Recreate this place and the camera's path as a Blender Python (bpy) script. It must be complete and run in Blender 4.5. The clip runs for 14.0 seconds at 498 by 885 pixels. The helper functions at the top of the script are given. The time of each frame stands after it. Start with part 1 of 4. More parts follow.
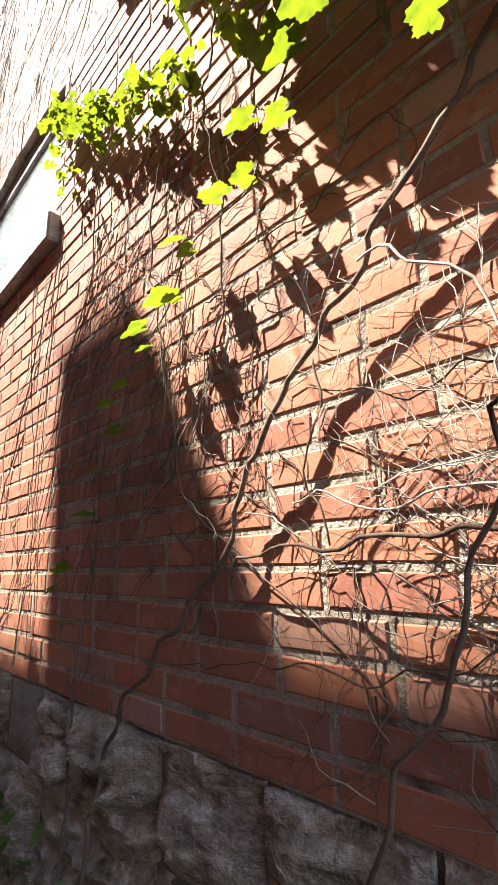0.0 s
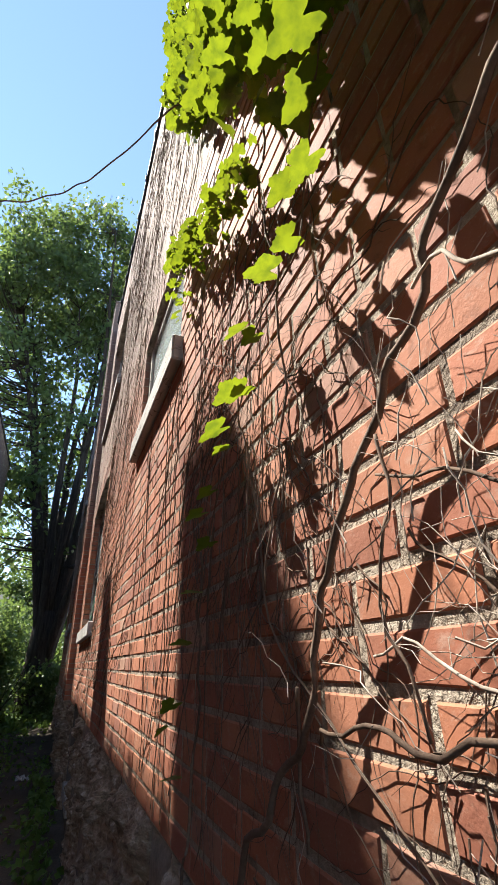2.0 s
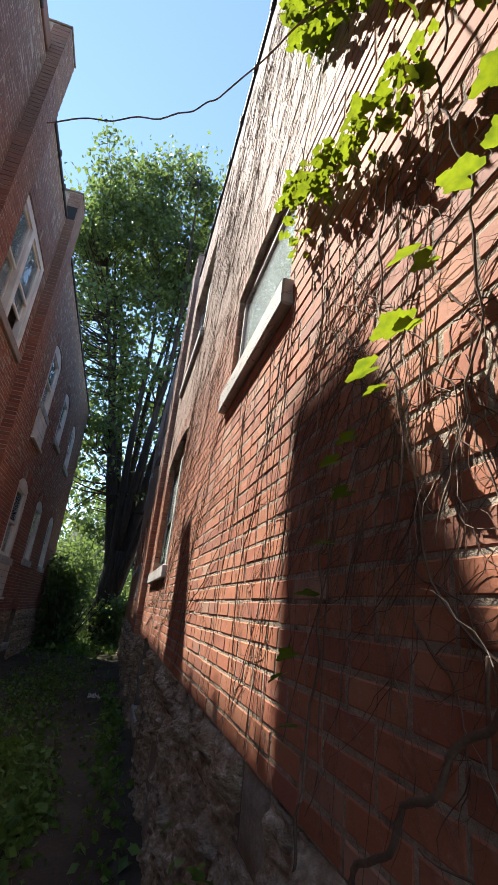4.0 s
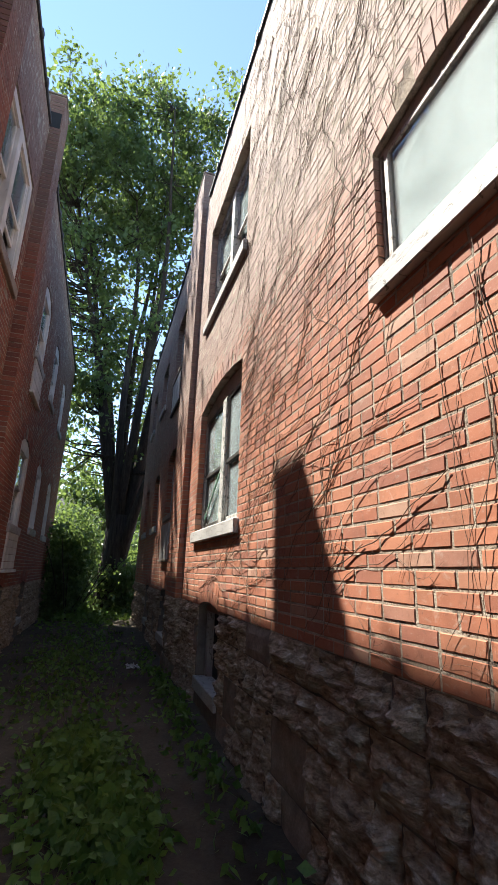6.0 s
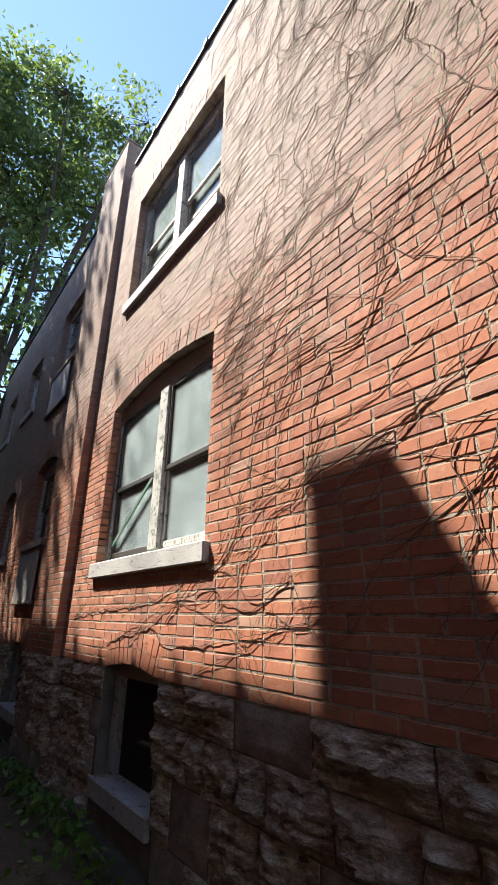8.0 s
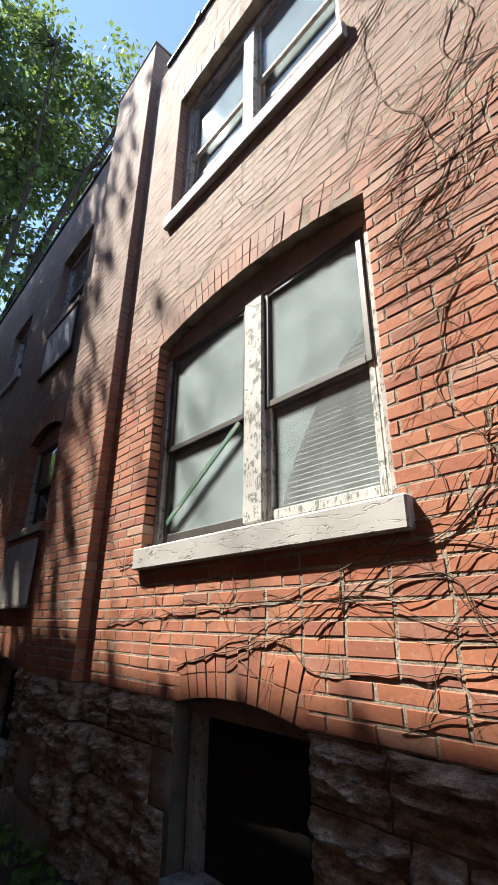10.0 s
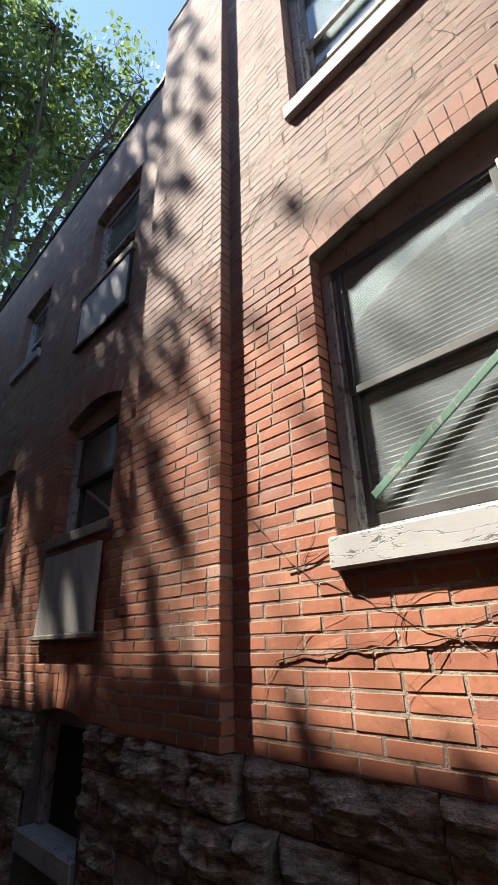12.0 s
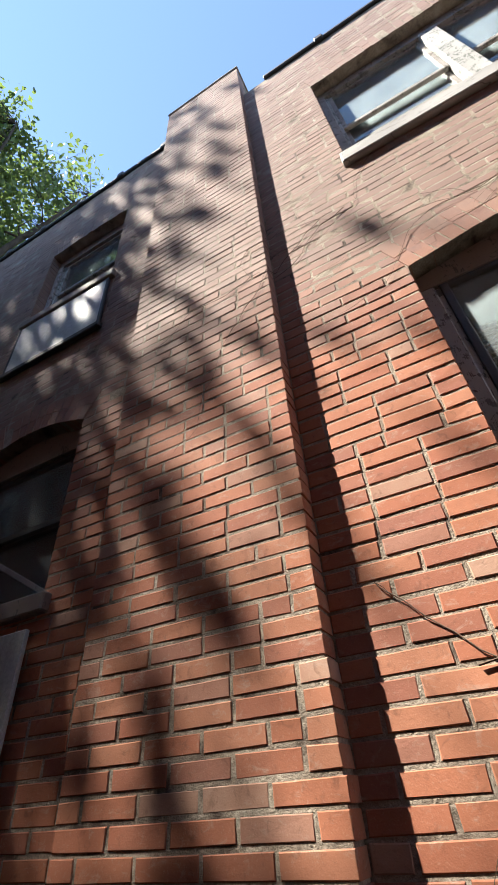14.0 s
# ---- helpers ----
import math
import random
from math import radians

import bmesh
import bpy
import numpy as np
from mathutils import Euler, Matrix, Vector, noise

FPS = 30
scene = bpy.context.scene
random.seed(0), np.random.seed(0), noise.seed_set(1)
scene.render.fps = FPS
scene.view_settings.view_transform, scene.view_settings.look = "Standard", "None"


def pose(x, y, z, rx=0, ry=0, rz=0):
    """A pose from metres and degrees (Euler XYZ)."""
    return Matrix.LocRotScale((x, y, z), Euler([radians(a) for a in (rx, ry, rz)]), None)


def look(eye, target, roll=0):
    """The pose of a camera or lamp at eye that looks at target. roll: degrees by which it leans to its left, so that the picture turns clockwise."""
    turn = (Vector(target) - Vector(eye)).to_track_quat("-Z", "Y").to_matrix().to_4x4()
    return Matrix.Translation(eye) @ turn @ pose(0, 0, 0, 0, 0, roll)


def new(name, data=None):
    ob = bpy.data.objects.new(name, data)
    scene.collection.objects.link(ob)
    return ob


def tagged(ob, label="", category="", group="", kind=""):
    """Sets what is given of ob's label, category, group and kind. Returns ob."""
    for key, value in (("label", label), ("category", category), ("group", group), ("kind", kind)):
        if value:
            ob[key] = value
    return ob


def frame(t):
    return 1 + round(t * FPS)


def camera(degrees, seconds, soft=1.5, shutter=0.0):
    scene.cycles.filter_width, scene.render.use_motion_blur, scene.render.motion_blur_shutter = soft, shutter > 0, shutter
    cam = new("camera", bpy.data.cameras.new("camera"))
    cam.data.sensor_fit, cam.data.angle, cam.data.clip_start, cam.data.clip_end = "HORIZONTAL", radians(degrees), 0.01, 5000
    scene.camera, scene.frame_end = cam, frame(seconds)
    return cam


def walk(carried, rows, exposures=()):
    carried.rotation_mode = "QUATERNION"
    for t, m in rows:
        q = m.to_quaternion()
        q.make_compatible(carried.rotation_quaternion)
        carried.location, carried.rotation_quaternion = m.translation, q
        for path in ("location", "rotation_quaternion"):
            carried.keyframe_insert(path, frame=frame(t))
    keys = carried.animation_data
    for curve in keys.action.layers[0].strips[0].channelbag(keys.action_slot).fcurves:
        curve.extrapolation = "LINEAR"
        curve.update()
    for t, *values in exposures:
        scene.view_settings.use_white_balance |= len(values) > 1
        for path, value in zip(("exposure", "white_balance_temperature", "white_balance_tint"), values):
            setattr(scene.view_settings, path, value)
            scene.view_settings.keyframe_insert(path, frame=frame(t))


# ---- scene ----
cam = camera(57.0, 14.0)
PATH = [
    (0, (6.825, -0.593, 1.575), (5.461, 0.787, 2.062), -2.1),
    (0.5, (6.734, -0.536, 1.617), (5.227, 0.614, 2.258), -2.7),
    (1, (6.776, -0.424, 1.629), (5.173, 0.505, 2.382), -2.4),
    (1.5, (6.792, -0.38, 1.642), (5.151, 0.411, 2.467), -2.2),
    (2, (6.796, -0.345, 1.652), (5.125, 0.336, 2.514), -1.4),
    (2.5, (6.792, -0.346, 1.659), (5.101, 0.252, 2.544), -0.4),
    (3, (6.784, -0.36, 1.664), (5.064, 0.18, 2.531), 1.1),
    (3.5, (6.759, -0.377, 1.654), (5.001, 0.121, 2.467), 3.0),
    (4, (6.662, -0.464, 1.636), (4.844, -0.019, 2.34), 6.1),
    (4.2, (6.597, -0.549, 1.621), (4.762, -0.098, 2.275), 6.9),
    (6.3, (5.495, -1.223, 1.591), (3.671, -0.613, 2.142), 0.7),
    (6.5, (5.386, -1.31, 1.605), (3.59, -0.643, 2.181), 0.4),
    (7, (5.023, -1.398, 1.59), (3.324, -0.568, 2.243), 0.3),
    (7.2, (4.872, -1.418, 1.61), (3.222, -0.51, 2.281), 0.4),
    (9.3, (3.247, -1.574, 1.587), (1.871, -0.317, 2.312), 0.8),
    (9.5, (3.1, -1.559, 1.579), (1.721, -0.311, 2.313), 0.5),
    (10, (2.696, -1.477, 1.604), (1.309, -0.236, 2.337), 0.5),
    (10.5, (2.284, -1.555, 1.603), (0.918, -0.278, 2.312), -0.0),
    (11, (1.885, -1.525, 1.591), (0.53, -0.224, 2.28), -0.5),
    (11.5, (1.476, -1.473, 1.624), (0.142, -0.167, 2.342), -1.2),
    (12, (1.085, -1.555, 1.644), (-0.209, -0.263, 2.454), -1.4),
    (12.5, (0.726, -1.506, 1.655), (-0.527, -0.263, 2.595), -1.2),
    (13, (0.39, -1.463, 1.681), (-0.788, -0.226, 2.72), -1.1),
    (13.5, (0.049, -1.461, 1.681), (-0.938, -0.139, 2.812), -2.0),
    (14, (-0.171, -1.358, 1.682), (-0.854, 0.038, 2.941), -4.2),
]
EXPOSURES = [(0.0, 3.0), (1.0, 2.5), (2.5, 2.05), (4.2, 2.1), (6.5, 2.25), (7.0, 2.2), (9.5, 2.25), (10.5, 2.0), (11.2, 2.1), (12.0, 2.28), (13.0, 2.25), (14.0, 2.3)]
walk(cam, [(t, look(eye, target, roll)) for t, eye, target, roll in PATH], EXPOSURES)

# ---- world, sun, exposure ----
world = bpy.data.worlds.new("daylight")
scene.world = world
world.use_nodes = True
wn = world.node_tree
sky = wn.nodes.new("ShaderNodeTexSky")
sky.sky_type = "NISHITA"
sky.sun_disc = False
SUN_FROM = Vector((-1.478, -1.0, 2.65)).normalized()
sky.sun_elevation = math.asin(SUN_FROM.z)
sky.sun_rotation = math.atan2(SUN_FROM.x, SUN_FROM.y)
sky.altitude = 150
sky.air_density = 1.0
sky.dust_density = 0.0
sky.ozone_density = 1.3
wn.links.new(sky.outputs["Color"], wn.nodes["Background"].inputs["Color"])
wn.nodes["Background"].inputs["Strength"].default_value = 0.083
sun = new("sun", bpy.data.lights.new("sun", "SUN"))
sun.data.energy = 4.1
sun.data.angle = radians(0.55)
sun.data.color = (1.0, 0.94, 0.84)
sun.matrix_world = look(SUN_FROM * 40, (0, 0, 0))


# ---- materials ----
def mat(name):
    m = bpy.data.materials.new(name)
    m.use_nodes = True
    return m, m.node_tree, m.node_tree.nodes["Principled BSDF"]


def node(t, kind, **values):
    n = t.nodes.new("ShaderNode" + kind)
    for k, v in values.items():
        n.inputs[k.replace("_", " ")].default_value = v
    return n


def ramp(t, source, stops):
    r = t.nodes.new("ShaderNodeValToRGB")
    els = r.color_ramp.elements
    while len(els) < len(stops):
        els.new(0.5)
    for e, (p, c) in zip(els, stops):
        e.position = p
        e.color = (*c, 1) if len(c) == 3 else c
    t.links.new(source, r.inputs["Fac"])
    return r.outputs["Color"]


def mixc(t, fac, a, b, kind="MIX"):
    m = t.nodes.new("ShaderNodeMix")
    m.data_type, m.blend_type = "RGBA", kind
    for sock, v in ((m.inputs[0], fac), (m.inputs[6], a), (m.inputs[7], b)):
        if hasattr(v, "links"):
            t.links.new(v, sock)
        else:
            sock.default_value = (*v, 1) if isinstance(v, tuple) else v
    return m.outputs[2]


def arith(t, op, a, b=0.0):
    m = t.nodes.new("ShaderNodeMath")
    m.operation = op
    for sock, v in ((m.inputs[0], a), (m.inputs[1], b)):
        if hasattr(v, "links"):
            t.links.new(v, sock)
        else:
            sock.default_value = v
    return m.outputs[0]


def place(t):
    return t.nodes.new("ShaderNodeNewGeometry").outputs["Position"]


def noise_at(t, scale, detail=4, rough=0.55, stretch=None, dist=0.0):
    n = node(t, "TexNoise", Scale=scale, Detail=detail, Roughness=rough, Distortion=dist)
    p = place(t)
    if stretch:
        mp = t.nodes.new("ShaderNodeMapping")
        mp.inputs["Scale"].default_value = stretch
        t.links.new(p, mp.inputs["Vector"])
        p = mp.outputs["Vector"]
    t.links.new(p, n.inputs["Vector"])
    return n.outputs["Fac"]


def bump(t, b, height, strength, distance):
    n = node(t, "Bump", Strength=strength, Distance=distance)
    t.links.new(height, n.inputs["Height"])
    t.links.new(n.outputs["Normal"], b.inputs["Normal"])
    return n


def any_random(t):
    g = t.nodes.new("ShaderNodeNewGeometry").outputs["Random Per Island"]
    o = t.nodes.new("ShaderNodeObjectInfo").outputs["Random"]
    return arith(t, "FRACT", arith(t, "ADD", g, o))


def brick_material(name, reds, high, line):
    """Fired brick: every brick its own tone, soot-washed and pale above the weather line."""
    m, t, b = mat(name)
    r = any_random(t)
    base = ramp(t, r, [(0.0, reds[0]), (0.3, reds[1]), (0.62, reds[2]), (0.9, reds[3]), (1.0, reds[4])])
    cloud = noise_at(t, 7.0, 5, 0.6)
    base = mixc(t, ramp(t, cloud, [(0.35, (0, 0, 0)), (0.75, (0.45, 0.45, 0.45))]), base, tuple(c * 0.62 for c in reds[1]))
    speck = noise_at(t, 160.0, 3, 0.7)
    base = mixc(t, ramp(t, speck, [(0.58, (0, 0, 0)), (0.7, (0.3, 0.3, 0.3))]), base, (0.52, 0.33, 0.24))
    smear = noise_at(t, 19.0, 6, 0.7, (1.0, 1.0, 1.6), 0.6)
    base = mixc(t, ramp(t, smear, [(0.56, (0, 0, 0)), (0.72, (0.5, 0.5, 0.5))]), base, (0.47, 0.36, 0.29))
    grime = noise_at(t, 26.0, 5, 0.65, None, 1.0)
    base = mixc(t, ramp(t, grime, [(0.30, (0.45, 0.45, 0.45)), (0.44, (0, 0, 0))]), base, (0.12, 0.06, 0.04))
    # weather line: paler and browner brick above it, with a ragged edge
    sep = t.nodes.new("ShaderNodeSeparateXYZ")
    t.links.new(place(t), sep.inputs[0])
    h = arith(t, "ADD", sep.outputs["Z"], arith(t, "MULTIPLY", arith(t, "SUBTRACT", noise_at(t, 0.9, 4), 0.5), 1.5))
    up = ramp(t, arith(t, "MULTIPLY", arith(t, "SUBTRACT", h, line), 0.9), [(0.0, (0, 0, 0)), (1.0, (1, 1, 1))])
    washed = mixc(t, r, high[0], high[1])
    washed = mixc(t, ramp(t, noise_at(t, 2.3, 5), [(0.4, (0, 0, 0)), (0.7, (0.5, 0.5, 0.5))]), washed, high[2])
    base = mixc(t, mixc(t, 1.0, up, (0.82, 0.82, 0.82), "MULTIPLY"), base, washed)
    # soot streaks running down
    soot = noise_at(t, 1.0, 5, 0.6, (3.0, 3.0, 0.35))
    base = mixc(t, ramp(t, soot, [(0.52, (0, 0, 0)), (0.8, (0.45, 0.45, 0.45))]), base, (0.10, 0.065, 0.05))
    t.links.new(base, b.inputs["Base Color"])
    b.inputs["Roughness"].default_value = 0.82
    b.inputs["Specular IOR Level"].default_value = 0.3
    h2 = arith(t, "ADD", arith(t, "MULTIPLY", noise_at(t, 55.0, 5, 0.7), 0.7), arith(t, "MULTIPLY", noise_at(t, 230.0, 2), 0.3))
    bump(t, b, h2, 0.42, 0.003)
    return m


def rough_material(name, stops, scale, fine=90.0, roughness=0.9, depth=0.01, stretch=None, strength=0.6, spec=0.25):
    """Mineral, soil or weathered surface: tone by two scales of noise."""
    m, t, b = mat(name)
    a = noise_at(t, scale, 6, 0.6, stretch, 0.3)
    c = ramp(t, a, stops)
    f = noise_at(t, fine, 4, 0.7)
    c = mixc(t, ramp(t, f, [(0.35, (0.0, 0.0, 0.0)), (0.75, (0.55, 0.55, 0.55))]), c, tuple(x * 0.5 for x in stops[0][1]))
    t.links.new(c, b.inputs["Base Color"])
    b.inputs["Roughness"].default_value = roughness
    b.inputs["Specular IOR Level"].default_value = spec
    bump(t, b, arith(t, "ADD", arith(t, "MULTIPLY", a, 0.5), arith(t, "MULTIPLY", f, 0.5)), strength, depth)
    return m


def paint_material(name, paint, wood, worn, scale=14.0, stretch=(6.0, 6.0, 1.0), cracks=None):
    """Old oil paint, cracked and flaking off grey wood."""
    m, t, b = mat(name)
    flake = noise_at(t, scale, 6, 0.65, None, 1.2)
    crack = noise_at(t, scale * 1.6, 5, 0.7, stretch)
    k = arith(t, "ADD", arith(t, "MULTIPLY", flake, 0.6), arith(t, "MULTIPLY", crack, 0.4))
    mask = ramp(t, k, [(worn, (0, 0, 0)), (worn + 0.025, (1, 1, 1))])
    grime = ramp(t, noise_at(t, 3.0, 5), [(0.35, tuple(c * 0.72 for c in paint)), (0.65, paint)])
    grain = ramp(t, noise_at(t, 40.0, 4, 0.6, (4.0, 4.0, 0.4)), [(0.3, tuple(c * 0.5 for c in wood)), (0.7, wood)])
    if cracks:
        # long hairline cracks wandering along the piece
        away = arith(t, "ABSOLUTE", arith(t, "SUBTRACT", noise_at(t, 2.2, 4, 0.55, cracks, 0.5), 0.5))
        mask = mixc(t, ramp(t, away, [(0.0, (1, 1, 1)), (0.009, (0, 0, 0))]), mask, (1.0, 1.0, 1.0))
    t.links.new(mixc(t, mask, grime, grain), b.inputs["Base Color"])
    b.inputs["Roughness"].default_value = 0.7
    inv = arith(t, "SUBTRACT", 1.0, mask)
    bump(t, b, arith(t, "ADD", inv, arith(t, "MULTIPLY", crack, 0.3)), 0.5, 0.003)
    return m


def glass_material(name, dust, seed, ior=1.5):
    """Window glass: mirror-like by angle, clear between, with a film of dust."""
    m, t, b = mat(name)
    t.nodes.remove(b)
    clear = node(t, "BsdfTransparent", Color=(0.95, 0.98, 0.97, 1))
    gloss = node(t, "BsdfGlossy", Color=(0.95, 1, 1, 1), Roughness=0.015)
    film = node(t, "BsdfDiffuse", Color=(0.56, 0.61, 0.63, 1))
    fres = node(t, "Fresnel", IOR=ior)
    one = t.nodes.new("ShaderNodeMixShader")
    t.links.new(fres.outputs[0], one.inputs[0])
    t.links.new(clear.outputs[0], one.inputs[1])
    t.links.new(gloss.outputs[0], one.inputs[2])
    two = t.nodes.new("ShaderNodeMixShader")
    n = noise_at(t, 3.0 + seed, 5, 0.6)
    amount = ramp(t, n, [(0.3, (dust * 0.6,) * 3), (0.7, (min(1.0, dust * 1.3),) * 3)])
    t.links.new(amount, two.inputs[0])
    t.links.new(one.outputs[0], two.inputs[1])
    t.links.new(film.outputs[0], two.inputs[2])
    t.links.new(two.outputs[0], t.nodes["Material Output"].inputs["Surface"])
    return m


def plain(name, colour, roughness=0.6, metallic=0.0, var=0.25, scale=12.0):
    m, t, b = mat(name)
    n = noise_at(t, scale, 5)
    t.links.new(ramp(t, n, [(0.3, tuple(c * (1 - var) for c in colour)), (0.7, colour)]), b.inputs["Base Color"])
    b.inputs["Roughness"].default_value = roughness
    b.inputs["Metallic"].default_value = metallic
    bump(t, b, n, 0.25, 0.003)
    return m


def leaf_material(name, dark, light, through_light, amount=0.45, rough=0.45):
    """Thin leaves: each its own green, letting sun through."""
    m, t, b = mat(name)
    r = any_random(t)
    c = ramp(t, r, [(0.0, dark), (1.0, light)])
    v = noise_at(t, 30.0, 3)
    c = mixc(t, ramp(t, v, [(0.4, (0, 0, 0)), (0.7, (0.35, 0.35, 0.35))]), c, dark)
    t.links.new(c, b.inputs["Base Color"])
    b.inputs["Roughness"].default_value = rough
    b.inputs["Specular IOR Level"].default_value = 0.35
    tr = node(t, "BsdfTranslucent")
    t.links.new(mixc(t, ramp(t, noise_at(t, 45.0, 4, 0.6), [(0.32, (0.5, 0.5, 0.5)), (0.58, (0, 0, 0))]), ramp(t, r, [(0.0, tuple(x * 0.75 for x in through_light)), (1.0, through_light)]), dark), tr.inputs["Color"])
    mx = node(t, "MixShader", Fac=amount)
    t.links.new(b.outputs[0], mx.inputs[1])
    t.links.new(tr.outputs[0], mx.inputs[2])
    t.links.new(mx.outputs[0], t.nodes["Material Output"].inputs["Surface"])
    return m


BRICK = brick_material("red_brick", [(0.43, 0.190, 0.112), (0.42, 0.162, 0.090), (0.375, 0.136, 0.078), (0.30, 0.120, 0.082), (0.45, 0.285, 0.205)],
                       [(0.305, 0.225, 0.192), (0.25, 0.178, 0.155), (0.225, 0.187, 0.170)], 3.0)
# twin's brick: the passage's shade is put into these darker reds
BRICK_UNLIT = brick_material("unlit_red_brick", [(0.30, 0.10, 0.06), (0.26, 0.075, 0.045), (0.22, 0.065, 0.04), (0.17, 0.055, 0.04), (0.30, 0.15, 0.10)],
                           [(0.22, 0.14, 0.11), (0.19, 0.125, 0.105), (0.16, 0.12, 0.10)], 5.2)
MORTAR = rough_material("lime_mortar", [(0.33, (0.10, 0.075, 0.06)), (0.45, (0.33, 0.27, 0.21)), (0.7, (0.52, 0.45, 0.36))], 7.0, 110.0, 0.95, 0.012, None, 1.0)
STONE = rough_material("limestone", [(0.30, (0.13, 0.09, 0.06)), (0.44, (0.36, 0.268, 0.19)), (0.55, (0.46, 0.36, 0.265)), (0.68, (0.70, 0.61, 0.51))], 11.0, 46.0, 0.9, 0.05, (1.0, 1.0, 3.0), 1.0)
STONE_SMOOTH = rough_material("parged_stone", [(0.3, (0.17, 0.14, 0.115)), (0.5, (0.29, 0.245, 0.20)), (0.7, (0.40, 0.35, 0.29))], 6.0, 60.0, 0.9, 0.012, None, 0.9)
JOINT = rough_material("dark_joint_mortar", [(0.3, (0.12, 0.10, 0.085)), (0.7, (0.22, 0.19, 0.16))], 8.0, 90.0)
SILL = paint_material("painted_stone_sill", (0.43, 0.42, 0.40), (0.17, 0.16, 0.14), 0.59, 9.0, (1.0, 3.0, 3.0), (1.3, 2.0, 7.0))
TRIM = paint_material("flaking_white_paint", (0.52, 0.51, 0.48), (0.20, 0.22, 0.19), 0.525)
TRIM_WHITE = paint_material("worn_white_paint", (0.72, 0.69, 0.64), (0.36, 0.33, 0.29), 0.62)
TRIM_GREY = paint_material("weathered_grey_paint", (0.40, 0.37, 0.34), (0.19, 0.165, 0.145), 0.53)
TRIM_BROWN = paint_material("weathered_brown_head", (0.29, 0.23, 0.19), (0.17, 0.14, 0.12), 0.56)
TRIM_GREEN = paint_material("green_sash_paint", (0.10, 0.22, 0.15), (0.30, 0.29, 0.26), 0.53)
SASH_DARK = plain("dark_metal_sash", (0.06, 0.055, 0.05), 0.5)
GLASS = glass_material("dusty_glass", 0.10, 0.0, 1.25)
# w1: dust, with extra film standing in for the sky's pale reflection
GLASS_WHITE = glass_material("dusty_sky_pale_glass", 0.24, 0.5)
GLASS_BLIND = glass_material("sunlit_dusty_glass", 0.14, 0.3, 1.4)
# u2: the thicker film paints in the bright sky reflection
GLASS_SKYLIT = glass_material("sky_pale_glass", 0.15, 0.8, 1.6)
GLASS_CLEAN = glass_material("clear_glass", 0.10, 1.0)
BLIND = plain("ivory_blind", (0.47, 0.46, 0.41), 0.5, 0, 0.1, 5.0)
INSIDE = plain("dim_plaster", (0.32, 0.29, 0.25), 0.9)
# near-black put in where openings and far panes only show unlit depth
DARK = plain("unlit_inside_black", (0.012, 0.011, 0.010), 0.8)
BOARD = rough_material("grey_plywood", [(0.3, (0.36, 0.34, 0.31)), (0.7, (0.52, 0.50, 0.46))], 2.0, 60.0, 0.8, 0.003, (6.0, 6.0, 0.7), 0.3)
TARP = rough_material("silver_panel", [(0.3, (0.40, 0.41, 0.43)), (0.7, (0.56, 0.57, 0.59))], 5.0, 40.0, 0.5, 0.004, None, 0.4)
TAR = plain("black_coping", (0.035, 0.033, 0.035), 0.6)
ROOF = plain("tar_roof", (0.05, 0.05, 0.05), 0.9)
SOIL = rough_material("packed_soil", [(0.3, (0.042, 0.032, 0.024)), (0.55, (0.08, 0.063, 0.046)), (0.8, (0.13, 0.108, 0.082))], 1.6, 35.0, 0.95, 0.02, None, 0.9)
BARK = rough_material("tree_bark", [(0.3, (0.025, 0.021, 0.018)), (0.7, (0.08, 0.066, 0.055))], 6.0, 50.0, 0.95, 0.02, (3.0, 3.0, 0.4), 0.9)
TWIG = rough_material("dry_vine_stem", [(0.3, (0.08, 0.052, 0.037)), (0.7, (0.21, 0.145, 0.105))], 14.0, 120.0, 0.9, 0.003)
TWIG_PALE = rough_material("bleached_twig", [(0.3, (0.30, 0.24, 0.19)), (0.7, (0.52, 0.46, 0.39))], 14.0, 120.0, 0.9, 0.003)
VINE_LEAF = leaf_material("vine_leaf", (0.022, 0.066, 0.012), (0.10, 0.165, 0.016), (0.25, 0.32, 0.014), 0.46, 0.3)
TREE_LEAF = leaf_material("tree_leaf", (0.032, 0.068, 0.030), (0.095, 0.145, 0.060), (0.24, 0.34, 0.075), 0.42)
WEED_LEAF = leaf_material("weed_leaf", (0.05, 0.11, 0.025), (0.14, 0.24, 0.055), (0.24, 0.36, 0.06), 0.4)


